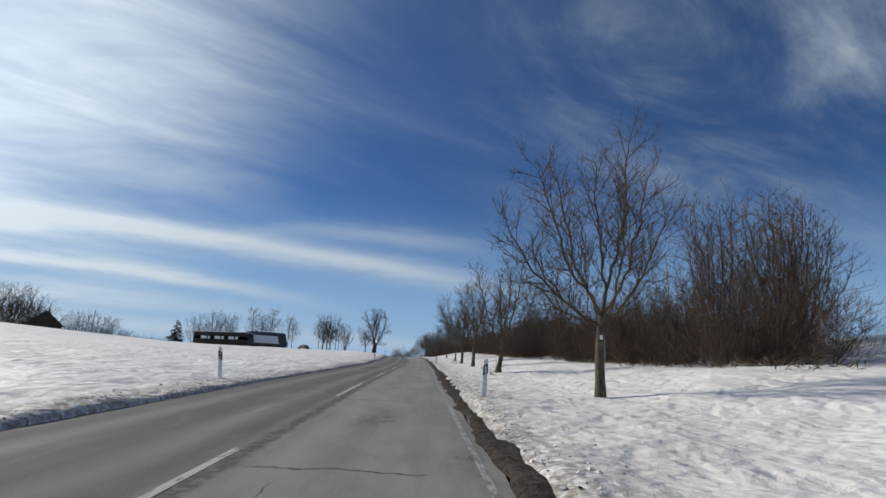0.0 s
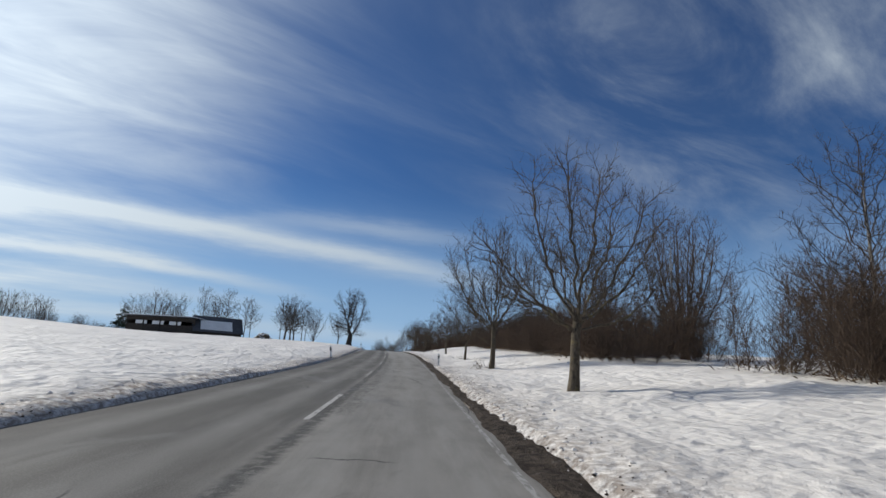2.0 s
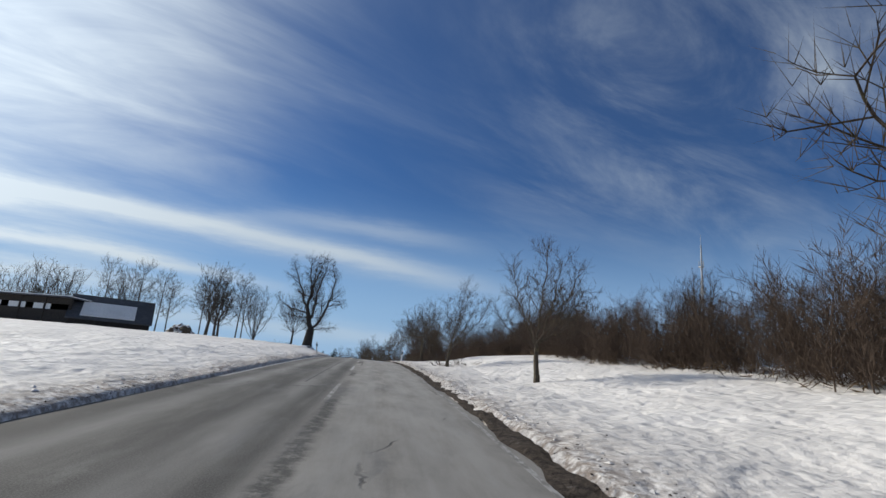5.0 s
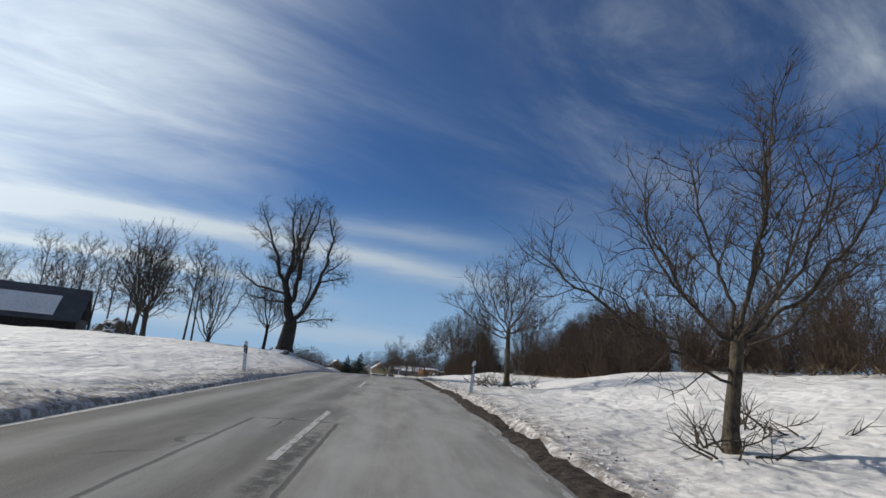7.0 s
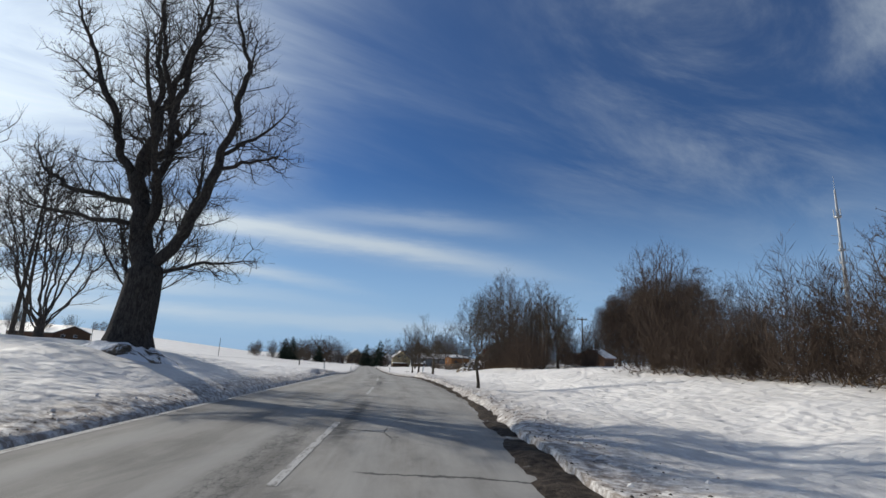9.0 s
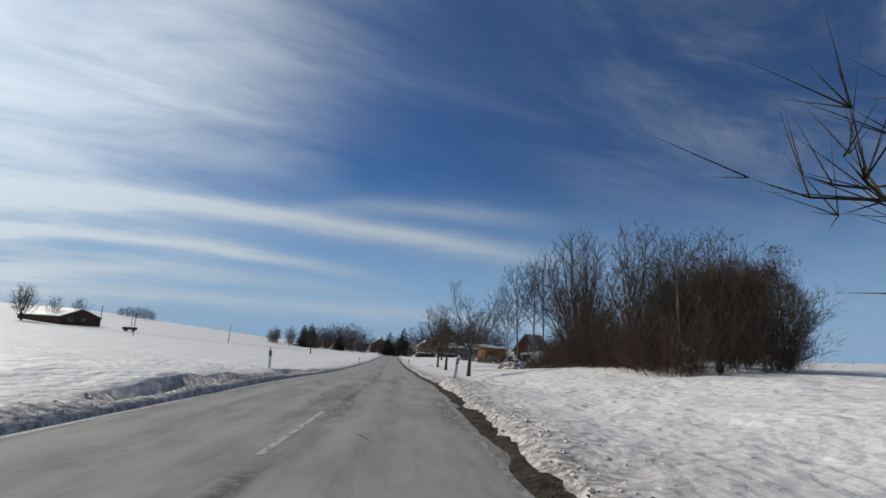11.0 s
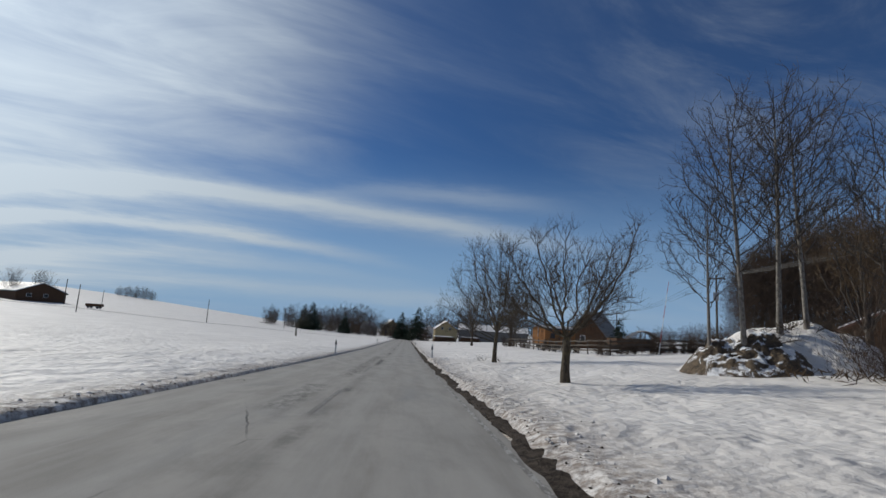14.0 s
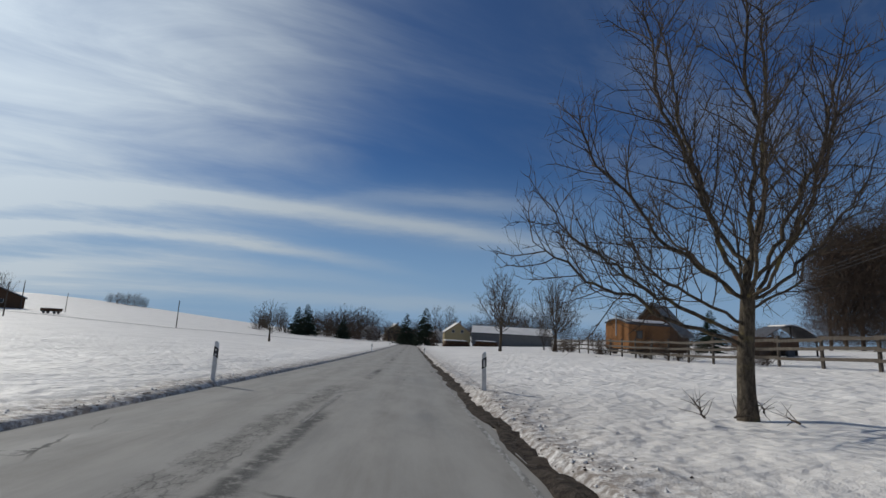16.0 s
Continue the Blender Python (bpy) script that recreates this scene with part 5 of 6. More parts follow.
for x, y, seed, count, size in ((5.8, 104.0, 1, 12, 0.75), (7.6, 105.6, 2, 12, 0.8), (5.0, 117.9, 3, 22, 0.62), (6.3, 117.6, 4, 14, 0.5), (5.8, 55.6, 5, 9, 0.6), (7.2, 72.6, 6, 5, 0.6), (-1.95, 207.7, 8, 5, 0.4), (4.4, 26.5, 9, 5, 0.6)):
    brushwood(x, y, seed, count, size)

for x, y, z, seed in ((7.4, 195.9, 0.75, 21), (8.6, 196.2, 1.15, 22), (6.6, 196.8, 0.4, 23)):
    brushwood(x, y, seed, 8, 0.7).location.z += z

for i in range(7):
    a, b = -0.3 + 0.12 * i, -0.25 - 0.07 * (i % 3)
    brushwood(10.4 + 4.8 * a, 198.2 + 3.6 * b, 40 + i, 5, 0.5).location.z += 2.05 * (1 - a * a - b * b) ** 1.3 - 0.06

# litter at the thicket's foot, clods of snow and mud along the plough's edge
rng = random.Random(9)
w = Wood()
for i in range(5200):
    y = rng.uniform(14, 198)
    if 46 < y < 52 or 118 < y < 125 or 147 < y < 162:
        continue
    x = float(edge_line(y)) + rng.gauss(0.6, 0.7)
    p = Vector((x, y, ground_z(x, y) + rng.uniform(0, 0.12)))
    w.blade(p, Vector((rng.uniform(-1, 1), rng.uniform(-1, 1), rng.uniform(0, 0.9))) * 0.5, unit(rng) * 0.05)
tagged(link("dead_stalks", w.v, w.f, DEADLEAF), "withered brown stalks and leaves along the thicket's foot", "dead plants", kind="stuff")


def clods(name, mat, count, sides, size, seed, label, category):
    """Small lumps along the road. sides: for right and left, the nearest place and the spread."""
    rng = random.Random(seed)
    shape = ((1, 0, 0), (0, 1, 0), (-1, 0, 0), (0, -1, 0), (0, 0, 1), (0, 0, -1))
    faces = ((0, 1, 4), (1, 2, 4), (2, 3, 4), (3, 0, 4), (1, 0, 5), (2, 1, 5), (3, 2, 5), (0, 3, 5))
    v, f = [], []
    for i in range(count):
        y = rng.uniform(0, 235)
        s = 1 if rng.random() < 0.72 else -1
        near_d, spread = sides[0] if s > 0 else sides[1]
        d = (RIGHT_EDGE if s > 0 else LEFT_EDGE) + near_d + abs(rng.gauss(0, spread))
        x = float(road_x(y)) + s * d
        r = size * rng.uniform(0.3, 1.0) ** 2 * 2.2
        z = max(ground_z(x, y), float(road_z(y)) + 0.015) + r * 0.1
        k, q = len(v), rng.uniform(0, 6.28)
        for c in shape:
            g = r * rng.uniform(0.6, 1.4)
            v.append((x + (c[0] * math.cos(q) - c[1] * math.sin(q)) * g, y + (c[0] * math.sin(q) + c[1] * math.cos(q)) * g, z + c[2] * g * 0.55))
        f.extend(tuple(k + a for a in face) for face in faces)
    tagged(link(name, v, f, mat), label, category, kind="stuff")


clods("snow_clods", SNOW, 4000, ((0.35, 0.45), (0.2, 0.4)), 0.025, 12, "frozen clods of ploughed snow along the road", "snow clods")
clods("mud_clods", MUD, 8000, ((0.0, 0.6), (0.0, 0.2)), 0.012, 13, "dark mud clods thrown onto the verge", "mud clods")

# the radio mast beyond the thicket
mast = new("radio_mast")
rods("shaft", (0, 0, -5), (0, 0, 78), 0.95, 0.6, METAL, mast, 12)
rods("top_section", (0, 0, 78), (0, 0, 88), 0.55, 0.4, METAL, mast, 10)
rods("spike", (0, 0, 88), (0, 0, 95), 0.12, 0.06, METAL, mast, 6)
for z in (40, 52, 58, 74):
    rods("platform", (0, 0, z), (0, 0, z + 0.8), 1.5, 1.5, METAL, mast, 12)
    for q in range(3):
        a = 2.1 * q + z
        rods("antenna", (1.45 * math.cos(a), 1.45 * math.sin(a), z), (1.45 * math.cos(a), 1.45 * math.sin(a), z + 4), 0.2, 0.2, METAL, mast, 6)
for q in range(2):
    boxed("outrigger", (-4.2, 0, -0.1, 0.1, 61 + 4 * q, 61.2 + 4 * q), METAL, mast)
mast.location = (191.5, 335.6, 0)
tagged(mast, "tall slender grey radio mast with small platforms", "mast")

# ---- paddock, huts and village ----


def path_points(pts, step):
    out = []
    for a, b in zip(pts, pts[1:]):
        a, b = Vector(a), Vector(b)
        k = max(1, round((b - a).length / step))
        out += [a.lerp(b, i / k) for i in range(k)]
    return out + [Vector(pts[-1])]


fence = new("paddock_fence")
rng = random.Random(3)
spots = [(p.x, p.y, ground_z(p.x, p.y)) for p in path_points([(20.5, 221), (16, 217.2), (7.4, 214.2), (5.7, 227.5), (4.3, 238), (2.6, 252)], 2.3)]
for i, (x, y, z) in enumerate(spots):
    lean = (rng.uniform(-0.06, 0.06), rng.uniform(-0.06, 0.06))
    rods("post", (x, y, z - 0.3), (x + lean[0], y + lean[1], z + 1.25 + rng.uniform(-0.06, 0.1)), 0.07, 0.06, GREYWOOD, fence, 7)
    if i:
        a, b = Vector(spots[i - 1]), Vector((x, y, z))
        for h in (0.35, 0.72, 1.08):
            d = (b - a).normalized()
            n2 = Vector((-d.y, d.x, 0)) * 0.075
            q0, q1 = a + n2 + Vector((0, 0, h + rng.uniform(-0.04, 0.04))) - d * 0.12, b + n2 + Vector((0, 0, h + rng.uniform(-0.04, 0.04))) + d * 0.12
            bm = bmesh.new()
            m = Matrix.Translation((q0 + q1) / 2) @ (q1 - q0).to_track_quat("X", "Z").to_matrix().to_4x4() @ Matrix.Diagonal(((q1 - q0).length, 0.04, 0.12, 1))
            bmesh.ops.create_cube(bm, size=1, matrix=m)
            part("rail", bm, GREYWOOD, fence)
tagged(fence, "weathered wooden post and rail paddock fence in snow", "fence")
bush = [copy_thing(shrubs[i % 4], Matrix()) for i in range(21)]
for ob, (x, y, s) in zip(bush, ((7.0, 214.5, 0.55), (6.2, 222, 0.5), (5.6, 229, 0.6), (9.5, 215.2, 0.5), (12.5, 216.5, 0.45), (15, 217.6, 0.5), (5.0, 233, 0.45), (4.0, 239, 0.55), (8.5, 244, 0.8), (10.5, 246, 0.9), (18, 219, 0.55), (3.0, 247, 0.5), (2.6, 252, 0.6), (10.8, 215.9, 0.6), (11.8, 215.6, 0.5), (13.6, 216.9, 0.62), (14.3, 216.4, 0.5), (16.3, 217.9, 0.6), (17.2, 218.4, 0.55), (19, 220, 0.62), (8.4, 214.9, 0.5))):
    stand(ob, x, y, 70 * x, s)

# the wooden wagon with a bowed roof
wagon = new("site_wagon")
boxed("floor_frame", (0, 2.4, 0, 5.6, 0.45, 0.62), DARKWOOD, wagon)
boxed("wall_core", (0.04, 2.36, 0.04, 5.56, 0.62, 2.62), BROWNWOOD, wagon)
bow = [(2.4 * i / 10, 2.62 + 0.36 * math.sin(math.pi * i / 10)) for i in range(11)]
part("roof", profile(bmesh.new(), bow + [(a * 1.0, z + 0.06) for a, z in bow[::-1]], -0.2, 5.8), ROOF, wagon)
part("gable", profile(bmesh.new(), [(0.04, 2.6), (2.36, 2.6)] + [(a, z - 0.01) for a, z in bow[-2:0:-1]], 0.0, 0.06), ORANGE, wagon)
for i in range(12):
    boxed("board", (0.2 * i + 0.005, 0.2 * i + 0.195, -0.03 - 0.006 * (i % 2), 0.035, 0.55, 2.6), ORANGE, wagon)
for i in range(28):
    boxed("board", (2.365, 2.4 + 0.006 * (i % 2), 0.2 * i + 0.005, 0.2 * i + 0.195, 0.55, 2.6), ORANGE, wagon)
boxed("window", (2.41, 2.43, 1.0, 1.7, 1.5, 2.1), GLASS, wagon)
boxed("window_frame", (2.405, 2.42, 0.92, 1.78, 1.42, 2.18), BROWNWOOD, wagon)
rods("stove_pipe", (1.3, -0.25, 1.6), (1.3, -0.25, 3.5), 0.06, 0.06, METAL, wagon, 10)
part("snow_cover", profile(bmesh.new(), [(a, z + 0.066) for a, z in bow[1:-1]] + [(a, z + 0.15) for a, z in bow[-2:0:-1]], -0.1, 5.7), SNOW, wagon)
for x in (0.2, 2.2):
    for y in (0.9, 4.7):
        w = rods("wheel", (x - 0.09, y, 0.36), (x + 0.09, y, 0.36), 0.36, 0.36, ROOF, wagon, 18)
        rods("hub", (x - 0.11, y, 0.36), (x + 0.11, y, 0.36), 0.09, 0.09, METAL, w, 10)
stand(wagon, 5.4, 243.4, -55)
tagged(wagon, "orange larch-boarded site wagon with bowed snowy roof", "wagon")


def gabled(name, wide, deep, eave, peak, wall, roof, label, category, snow=0.0, windows=(), doors=(), boards=False, chimney=False):
    """A house with the gable towards -y: walls, roof, windows with frames and panes."""
    root = new(name)
    body = part("wall", profile(bmesh.new(), [(0, -1.2), (wide, -1.2), (wide, eave), (wide / 2, peak), (0, eave)], 0, deep), wall, root)
    if boards:
        boarded("board", 0.0, wide, -0.045, 0.0, eave, wall, root, 0.3, 0.03, lambda a: eave + (peak - eave) * (1 - abs(a - wide / 2) / (wide / 2)))
    k = (peak - eave) / (wide / 2)
    o = 0.5
    for s in (0, 1):
        def at(a, z):
            return (a, z) if s == 0 else (wide - a, z)
        r = part("roof", profile(bmesh.new(), [at(-o, eave - k * o), at(wide / 2, peak), at(wide / 2, peak + 0.18), at(-o, eave - k * o + 0.18)], -0.5, deep + 0.5), roof, root)
        if snow:
            part("snow_cover", profile(bmesh.new(), [at(-o + 0.1, eave - k * (o - 0.1) + 0.186), at(wide / 2 - 0.05, peak + 0.18), at(wide / 2 - 0.05, peak + 0.18 + snow), at(-o + 0.1, eave - k * (o - 0.1) + 0.186 + snow)],
                                         -0.4, deep + 0.4), SNOW, r)
    for x, z, w, h in windows:
        win = boxed("window", (x, x + w, -0.05, 0.02, z, z + h), BOARD_WHITE, root)
        boxed("pane", (x + 0.07, x + w - 0.07, -0.06, -0.045, z + 0.07, z + h - 0.07), GLASS, win)
    for x, w, h in doors:
        boxed("door", (x, x + w, -0.06, 0.02, 0.0, h), BROWNWOOD, root)
    if chimney:
        c = boxed("chimney", (wide * 0.6, wide * 0.6 + 0.6, deep * 0.4, deep * 0.4 + 0.6, eave, peak + 1.0), TILE, root, "", 0.03)
        boxed("chimney_cap", (wide * 0.6 - 0.1, wide * 0.6 + 0.7, deep * 0.4 - 0.1, deep * 0.4 + 0.7, peak + 1.0, peak + 1.12), GREYWALL, c)
    return tagged(root, label, category)


hut = stand(gabled("paddock_hut", 5.2, 7.5, 2.6, 5.7, BROWNWOOD, GREYWALL, "dark brown boarded hut with steep snow-dusted roof", "hut", 0.0, [(1.6, 1.2, 0.8, 0.9)], [(3.2, 0.95, 2.0)], True), 16.4, 272.6, -32, 1.25)

# open carport with snow on its roof
carport = new("carport")
for x in (0, 2.5, 5):
    for y in (0, 4.5):
        boxed("post", (x - 0.07, x + 0.07, y - 0.07, y + 0.07, -0.4, 2.05 if x != 2.5 else 3.45), GREYWOOD, carport)
boxed("back_wall", (0, 5, 4.4, 4.5, -0.3, 2.2), DARKWOOD, carport)
bowed = [(-0.3 + 5.6 * i / 8, 2.0 + 1.5 * math.sin(math.pi * i / 8)) for i in range(9)]
part("roof", profile(bmesh.new(), bowed + [(a, z + 0.08) for a, z in bowed[::-1]], -0.4, 4.9), ROOF, carport, "bowed dark roof")
part("snow_patch", profile(bmesh.new(), [(a, z + 0.086) for a, z in bowed[3:8]] + [(a, z + 0.2) for a, z in bowed[7:2:-1]], -0.3, 4.0), SNOW, carport)
stand(carport, 17.6, 241, -8, 0.72)
tagged(carport, "open timber carport with bowed dark roof under snow", "carport")
cart = new("farm_trailer")
boxed("load_bed", (0, 4.4, 0, 2.0, 0.6, 0.75), DARKWOOD, cart)
for x0, x1, y0, y1 in ((0, 4.4, -0.04, 0.04), (0, 4.4, 1.96, 2.04), (-0.04, 0.04, 0, 2), (4.36, 4.44, 0, 2)):
    boxed("side_board", (x0, x1, y0, y1, 0.75, 1.5), BROWNWOOD, cart)
for x in (0.9, 3.5):
    for y in (0.0, 2.0):
        rods("wheel", (x, y - 0.1, 0.38), (x, y + 0.1, 0.38), 0.38, 0.38, ROOF, cart, 16)
stand(cart, 15.0, 238, 20)
tagged(cart, "old wooden farm trailer standing in the snowy paddock", "trailer")
stand(copy_thing(cart, Matrix()), -131, 332, 15, 1.05)

# red and white pole leaning beside the paddock
pole = new("marker_pole")
for i in range(6):
    rods("section", (0.13 * i, 0, 0.95 * i - (0.4 if i == 0 else 0)), (0.13 * (i + 1), 0, 0.95 * (i + 1)), 0.028 - 0.002 * i, 0.026 - 0.002 * i, RED if i % 2 else BOARD_WHITE, pole, 8)
stand(pole, 11.3, 215.0, 0)
tagged(pole, "tall thin leaning pole banded in red and white", "pole")


def power_pole(height, cross):
    root = new("utility_pole")
    rods("shaft", (0, 0, -0.5), (0, 0, height), 0.13, 0.09, GREYWOOD, root, 8)
    if cross:
        boxed("crossarm", (-0.9, 0.9, -0.06, 0.06, height - 0.5, height - 0.36), GREYWOOD, root)
        for x in (-0.75, 0, 0.75):
            rods("insulator", (x, 0, height - 0.36), (x, 0, height - 0.14), 0.05, 0.04, GREYWALL, root, 8)
    return tagged(root, "weathered wooden utility pole standing in snow", "utility pole", "utility poles")


p1 = stand(power_pole(8.5, True), 27.7, 205)
near_pole, far_pole = stand(copy_thing(p1, Matrix()), 23.6, 231, -35, 1.0), stand(copy_thing(p1, Matrix()), 31, 292, -8, 1.0)
boxed("transformer", (-0.25, 0.25, -0.45, -0.1, 5.6, 6.5), METAL, near_pole, "small grey transformer box")


def overhead_wire(a, b, sag):
    """A cable that hangs between two poles."""
    w = Wood()
    a, b = Vector(a), Vector(b)
    w.limb([a.lerp(b, i / 16) - Vector((0, 0, 4 * sag * (i / 16) * (1 - i / 16))) for i in range(17)], [0.014] * 17, 4)
    tagged(link("overhead_wire", w.v, w.f, BLACK), "thin dark cable hanging between utility poles", "cable", "overhead cables")


for side in (-0.75, 0, 0.75):
    ends = [ob.matrix_basis @ Vector((side, 0, 8.36)) for ob in (p1, near_pole, far_pole)]
    overhead_wire(ends[0], ends[1], 0.5)
    overhead_wire(ends[1], ends[2], 1.2)
p2 = stand(power_pole(7.0, False), -82.8, 321)
for x, y, s in ((-97, 288, 0.95), (-72, 356, 1.0), (-118, 262, 1.0), (-150, 345, 1.3), (-141, 352, 0.9), (-90, 150, 1.0)):
    stand(copy_thing(p2, Matrix()), x, y, 0, s)

# houses on the slope behind the paddock
stand(gabled("garden_house", 6, 6, 2.6, 4.2, BROWNWOOD, TILE, "small red-brown garden house with snow on its roof", "house", 0.15, [(1, 1.1, 0.9, 0.9)], [(3.5, 0.9, 2.0)]), 33, 226, -40)
stand(gabled("garden_house", 5, 6, 2.4, 3.9, PALE, ROOF, "small pale garden house with snowy roof behind the thicket", "house", 0.2, [(1, 1.0, 0.9, 0.9)], [(3.2, 0.9, 2.0)]), 30, 138, 25, 0.8)

# yellow house, its long grey barn and log piles
stand(gabled("yellow_house", 9.5, 12, 5.2, 8.6, RENDER_Y, TILE, "yellow rendered farmhouse with tiled roof", "house", 0.12,
             [(1.2, 1.0, 1.2, 1.3), (4.2, 1.0, 1.2, 1.3), (7.0, 1.0, 1.2, 1.3), (2.4, 5.0, 1.1, 1.2), (5.8, 5.0, 1.1, 1.2)], [(5.7, 1.0, 2.1)], False, True), -15.0, 352, 8, 0.82)
longbarn = new("long_barn")
boxed("wall", (0, 27, 0, 10, -1, 4.6), GREYWALL, longbarn)
boarded("panel", 0, 27, -0.06, -1, 4.6, GREYWALL, longbarn, 1.5, 0.04)
part("roof", profile(bmesh.new(), [(-0.6, 4.4), (5, 6.8), (10.6, 4.4), (10.6, 4.6), (5, 7.0), (-0.6, 4.6)], -0.5, 27.5, "x"), ROOF, longbarn)
part("snow_cover", profile(bmesh.new(), [(-0.5, 4.65), (4.9, 6.97), (4.9, 7.12), (-0.5, 4.82)], -0.4, 27.4, "x"), SNOW, longbarn)
stand(longbarn, -6.6, 353, -3, 0.9)
tagged(longbarn, "long grey barn with snow-covered roof beside the yellow house", "barn")


def log_pile(seed, rows, length):
    rng = random.Random(seed)
    root = new("log_pile")
    for j in range(rows):
        for i in range(int(length / 0.5) - j):
            r = rng.uniform(0.17, 0.26)
            x, z = 0.5 * i + 0.25 * j + rng.uniform(-0.05, 0.05), 0.2 + 0.4 * j
            rods("log", (x, rng.uniform(-0.3, 0.1), z), (x, 3.6 + rng.uniform(-0.3, 0.3), z), r, r * 0.95, BROWNWOOD, root, 8)
    part("snow_cover", profile(bmesh.new(), [(0.2, 0.4 * rows + 0.1), (length - 1.4, 0.4 * rows + 0.1), (length - 1.7, 0.4 * rows + 0.32), (0.5, 0.4 * rows + 0.34)], 0.2, 3.5), SNOW, root)
    return tagged(root, "stacked tree trunks capped with snow", "log pile", "log piles")


pile = stand(log_pile(4, 4, 8), -14.5, 338, 10)
stand(copy_thing(pile, Matrix()), -6.0, 341, -10, 0.9)

# farm across the fields
farm = stand(gabled("farm_barn", 15, 40, 3.2, 6.4, BROWNWOOD, ROOF, "long brown farm building with snowy roof across the fields", "barn", 0.3, [(3, 1.5, 1.5, 1.2), (8, 1.5, 1.5, 1.2)], [(5, 2.6, 3.2)]), -161, 337, 62)
stand(gabled("hill_house", 11, 15, 6.5, 11.5, DARKWOOD, ROOF, "dark farmhouse behind the snowy crest", "house", 0.0, [(3, 3, 1.2, 1.2), (7, 3, 1.2, 1.2)], [(5, 1.0, 2.1)], False, True), -136, 188, 40)
stand(gabled("farm_house", 10, 14, 4.5, 8.0, PALE, TILE, "distant pale farmhouse with snow on its roof", "house", 0.25, [(2, 1.2, 1.2, 1.3), (6, 1.2, 1.2, 1.3)], [(4.4, 1.0, 2.1)], False, True), -215, 330, 40)
stand(gabled("village_house", 9, 12, 4.8, 8.4, PALE, TILE, "pale village house among distant trees", "house", 0.2, [(1.5, 1.2, 1.2, 1.3), (5.5, 1.2, 1.2, 1.3), (3.5, 5.2, 1.2, 1.2)], [(4, 1.0, 2.1)], False, True), -64, 447, -10, 0.8)
stand(gabled("village_house", 10, 12, 4.8, 8.8, RENDER_Y, TILE, "ochre village house among distant trees", "house", 0.2, [(1.5, 1.2, 1.2, 1.3), (6, 1.2, 1.2, 1.3)], [(4, 1.0, 2.1)], False, True), -52, 455, 15)
stand(gabled("village_house", 9, 11, 4.6, 8.2, PALE, ROOF, "white village house with dark snowy roof", "house", 0.2, [(1.5, 1.2, 1.2, 1.3), (5.5, 1.2, 1.2, 1.3)], [(4, 1.0, 2.1)]), -27, 432, 5, 0.8)

# the farm track across the field
v, f = [], []
pts = path_points([(-170, 326), (-123, 325), (-100, 320), (-80, 316), (-64, 327), (-46, 331), (-33, 332)], 2.0)
for i, p in enumerate(pts):
    wob = 0.3 * math.sin(i * 0.7)
    for s in (-0.8, 0.8):
        x, y = p.x + s * 0.6 + wob, p.y - s
        v.append((x, y, ground_z(x, y) + 0.06))
    if i:
        f.append((2 * i - 2, 2 * i - 1, 2 * i + 1, 2 * i))
TRACK = make_paint("cleared_track", (0.13, 0.125, 0.12), 0.9, (0.55, 0.54, 0.52), 0.6, 1.2)
tagged(link("farm_track", v, f, TRACK), "narrow half-cleared farm track across the snowy field", "track", kind="structure")

# lone fruit tree on the left-hand field, and conifers


def conifer(seed, height, spread):
    rng = random.Random(seed)
    root = new("conifer")
    rods("trunk", (0, 0, -0.3), (0, 0, height * 0.97), 0.018 * height, 0.02, OLD_BARK, root, 8)
    w = Wood()
    z = height * 0.06
    while z < height * 0.99:
        f = 1 - z / height
        reach_b = spread * (f ** 0.85) * rng.uniform(0.75, 1.1) + 0.12
        for i in range(int(5 + 7 * f)):
            q = rng.uniform(0, 6.28)
            d = Vector((math.cos(q), math.sin(q), rng.uniform(-0.35, 0.05)))
            ln = reach_b * rng.uniform(0.6, 1.1)
            base = Vector((0, 0, z + rng.uniform(-0.2, 0.2)))
            for j in range(int(6 + ln * 9)):
                g = rng.uniform(0.12, 1.0)
                p = base + d * ln * g
                side = Vector((-d.y, d.x, 0)) * rng.choice((-1, 1))
                w.blade(p, (d * 0.5 + side * rng.uniform(0.2, 0.8) + Vector((0, 0, rng.uniform(-0.5, 0.1)))) * 0.8 * (0.5 + f), unit(rng) * 0.2)
        z += height * 0.03
    link("crown", w.v, w.f, NEEDLE, root)
    return tagged(root, "dark green spruce among bare winter trees", "conifer", "conifers")


lone = tree_parts("field_tree", 58, round_limbs(58, 6.6, 2.0, 2.9, 12), 2.0, 0.17, (BARK, TWIG), (0, 0), 0.012, (0.3, 0.32), (1.2, 0.6), step=0.3, shoots=1500)
tagged(stand(lone, -39.0, 276.5), "lone bare fruit tree in the open snowy field", "tree")
spruce = stand(conifer(1, 12.5, 6.2), -72, 388)
for x, y, s in ((-77, 392, 0.9), (-59, 395, 0.72), (-22, 358, 1.0), (-30, 372, 0.9), (-100, 227, 1.28), (22, 260, 0.42)):
    stand(copy_thing(spruce, Matrix()), x, y, 40 * x, s)

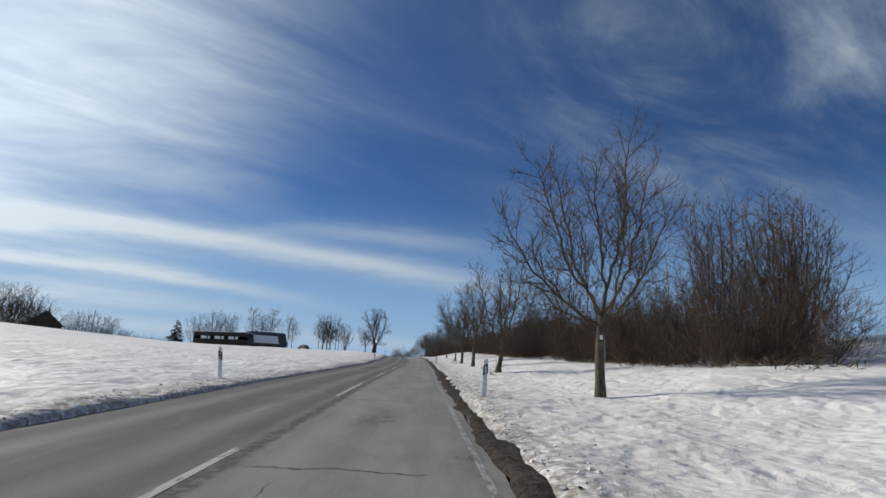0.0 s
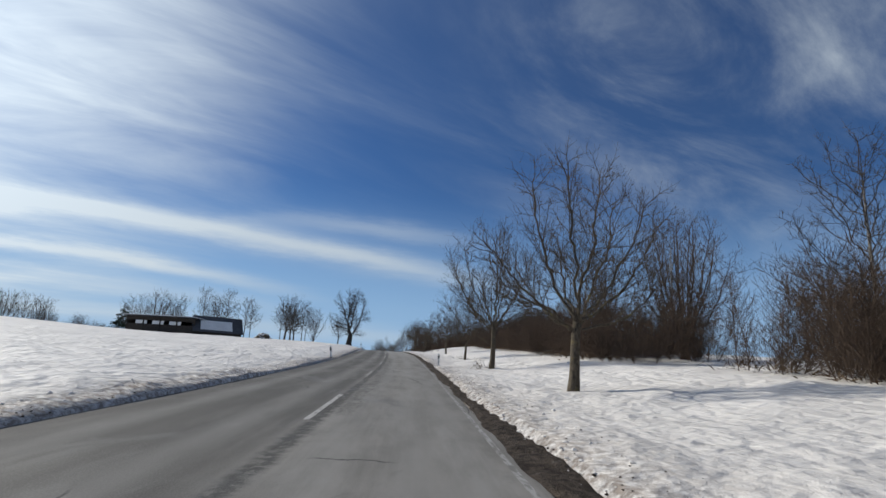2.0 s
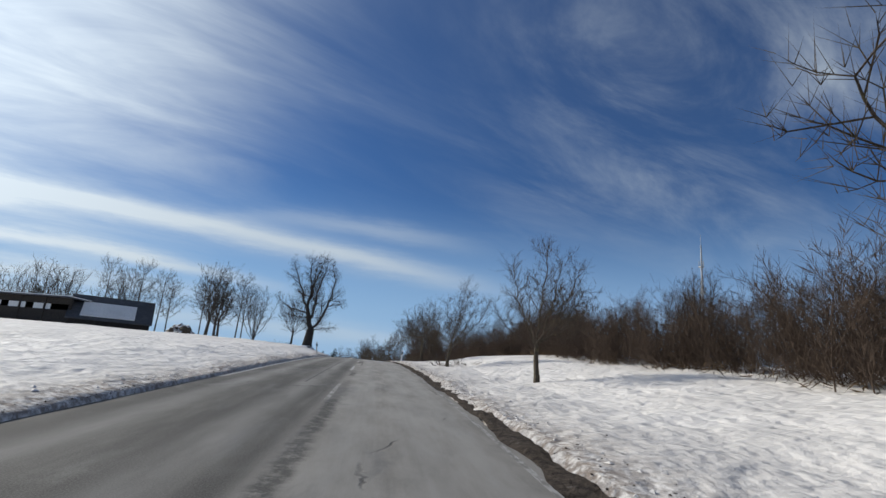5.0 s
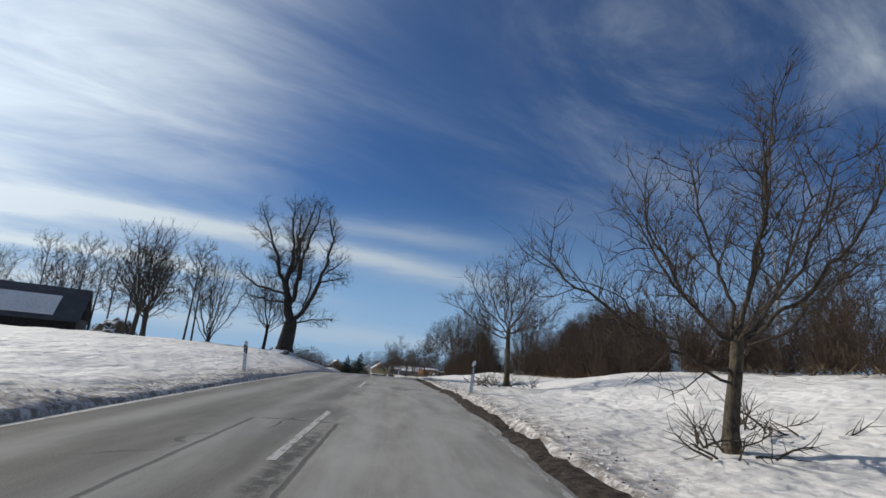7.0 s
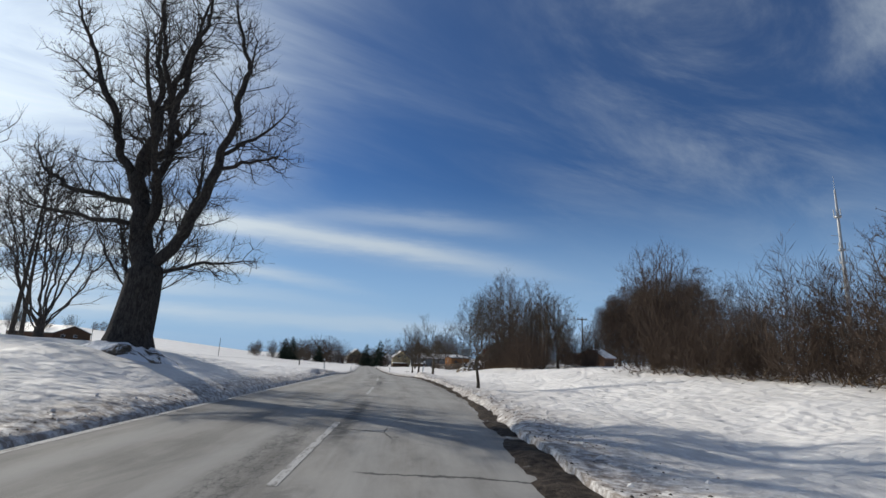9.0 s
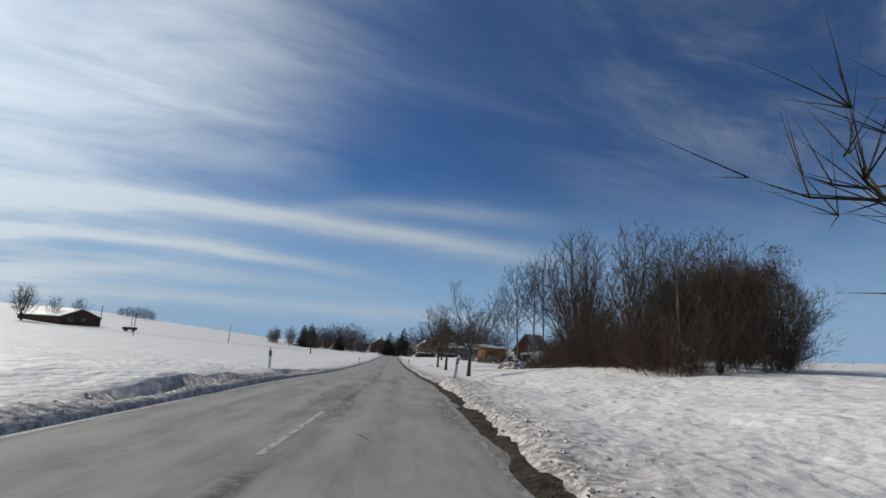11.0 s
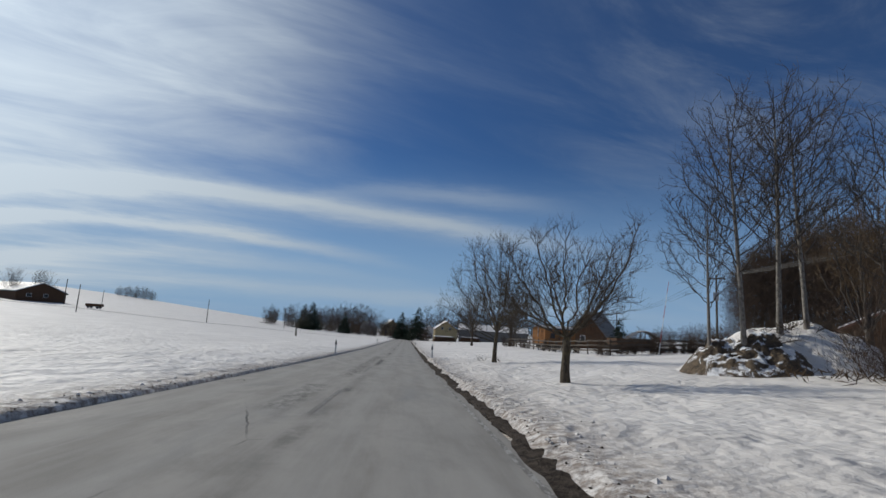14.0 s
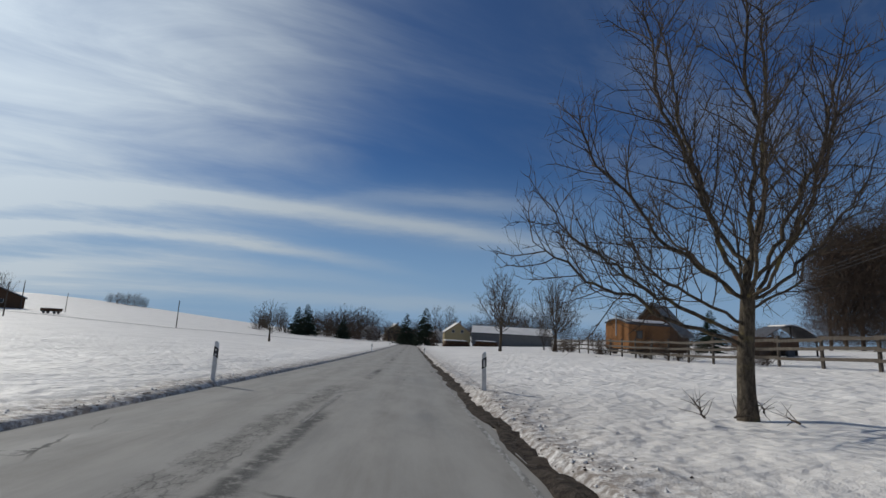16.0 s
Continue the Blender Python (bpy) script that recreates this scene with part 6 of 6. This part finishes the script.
# village belts
BELT_A = [(low_wood, -90, 386, 0, 1.05), (low_wood, -66, 396, 20, 1.05), (ash2, -63, 400, 100, 0.9), (low_wood, -54, 402, 200, 1.05), (ash, -50, 404, 40, 0.85), (low_wood, -46, 396, 310, 0.75),
          (ash2, -42, 405, 0, 0.9), (low_wood, -38, 408, 33, 0.85), (low_wood, -34, 398, 77, 0.7), (low_wood, -60, 412, 130, 1.0), (ash, -28, 385, 10, 1.0), (slim, -20, 374, 0, 1.35),
          (slim, -15, 376, 70, 1.35), (low_wood, -18, 347, 20, 0.6), (low_wood, -60, 425, 0, 0.95), (low_wood, -55, 427, 50, 0.9), (low_wood, -66, 428, 90, 1.0), (low_wood, -48, 430, 120, 0.95),
          (low_wood, -72, 420, 170, 0.9), (low_wood, -79, 404, 10, 0.9)]
BELT_B = [(low_wood, -72, 402, 200, 1.0), (low_wood, -40, 425, 210, 0.9), (low_wood, -33, 410, 260, 0.8), (low_wood, -86, 400, 300, 0.9), (wild, -14, 368, 110, 1.2), (ash, -6, 372, 20, 1.1),
          (ash2, 4, 372, 60, 1.2), (low_wood, 12, 378, 0, 1.0), (ash, 16, 320, 80, 1.0), (ash2, 24, 300, 130, 0.9), (wild, 8, 300, 30, 0.9), (low_wood, 26, 280, 10, 0.7),
          (wild, 20, 285, 0, 0.8), (ash, -165, 352, 0, 1.2), (ash2, -172, 346, 60, 1.2), (slim, -160, 344, 20, 1.1), (ash, -205, 345, 130, 1.1), (ash2, -230, 340, 30, 1.2),
          (low_wood, -296, 588, 0, 1.3), (low_wood, -290, 590, 70, 1.4)]
BELT_C = [(low_wood, -302, 586, 140, 1.2), (low_wood, -284, 592, 200, 1.1), (low_wood, -308, 584, 250, 1.0), (low_wood, -112, 440, 210, 0.8), (low_wood, -104, 424, 10, 0.8), (ash2, -98, 412, 20, 0.8)]
LOW_BUSHES = [(low_wood, -131, 180, 40, 1.8), (low_wood, -127, 183, 140, 1.7), (low_wood, -136, 178, 240, 1.9), (low_wood, -121, 221.5, 0, 0.95), (low_wood, -114.6, 225, 90, 1.0), (low_wood, -110, 227.6, 200, 0.98)]
for src, x, y, turn, s in BELT_A + BELT_B + BELT_C + LOW_BUSHES:
    stand(copy_thing(src, Matrix()), x, y, turn, s, 2.6 * s if src is low_wood else 0.0)


def far_wood(name, pts, high, seed, label):
    """A distant strip of wood: many thin upright stems and blades."""
    rng = random.Random(seed)
    w = Wood()
    for p in path_points(pts, 1.6):  # each crown a burst of stems round its middle
        for k in range(3):
            x, y = p.x + rng.gauss(0, 4), p.y + rng.gauss(0, 4)
            h = high * rng.uniform(0.6, 0.95) * (0.8 + 0.3 * math.sin(p.x * 0.11) * math.sin(p.x * 0.043 + 1))
            b = Vector((x, y, ground_z(x, y) + h * 0.4))
            for j in range(150):  # short twigs all through the crown, and a stem below
                d = unit(rng)
                q = b + Vector((d.x, d.y, d.z * 1.15)) * (h * 0.42 * rng.random() ** 0.45)
                w.blade(q, (d + unit(rng) * 0.8 + Vector((0, 0, 0.5))) * h * 0.1, unit(rng) * h * 0.012)
            w.blade(b - Vector((0, 0, h * 0.45)), Vector((0, 0, h * 0.5)), Vector((h * 0.02, 0, 0)))
    tagged(link(name, w.v, w.f, SHRUB), label, "wood", kind="stuff")


far_wood("village_trees", [(-100, 470), (-60, 455), (-20, 450), (30, 440)], 19, 1, "bare brown trees in front of the distant village")
far_wood("village_trees", [(-44, 425), (-36, 415), (-30, 430)], 11, 2, "bare brown trees beside the far end of the road")
far_wood("hill_wood", [(-620, 700), (-520, 760), (-420, 800)], 9, 3, "dark strip of leafless wood on the far hill")
far_wood("field_hedge", [(-137, 178), (-127, 198), (-119, 222), (-105, 236)], 9.5, 4, "low dark hedge along the field's upper rim")
far_wood("valley_trees", [(40, 430), (90, 400), (140, 360)], 11, 5, "bare brown trees beyond the paddock")
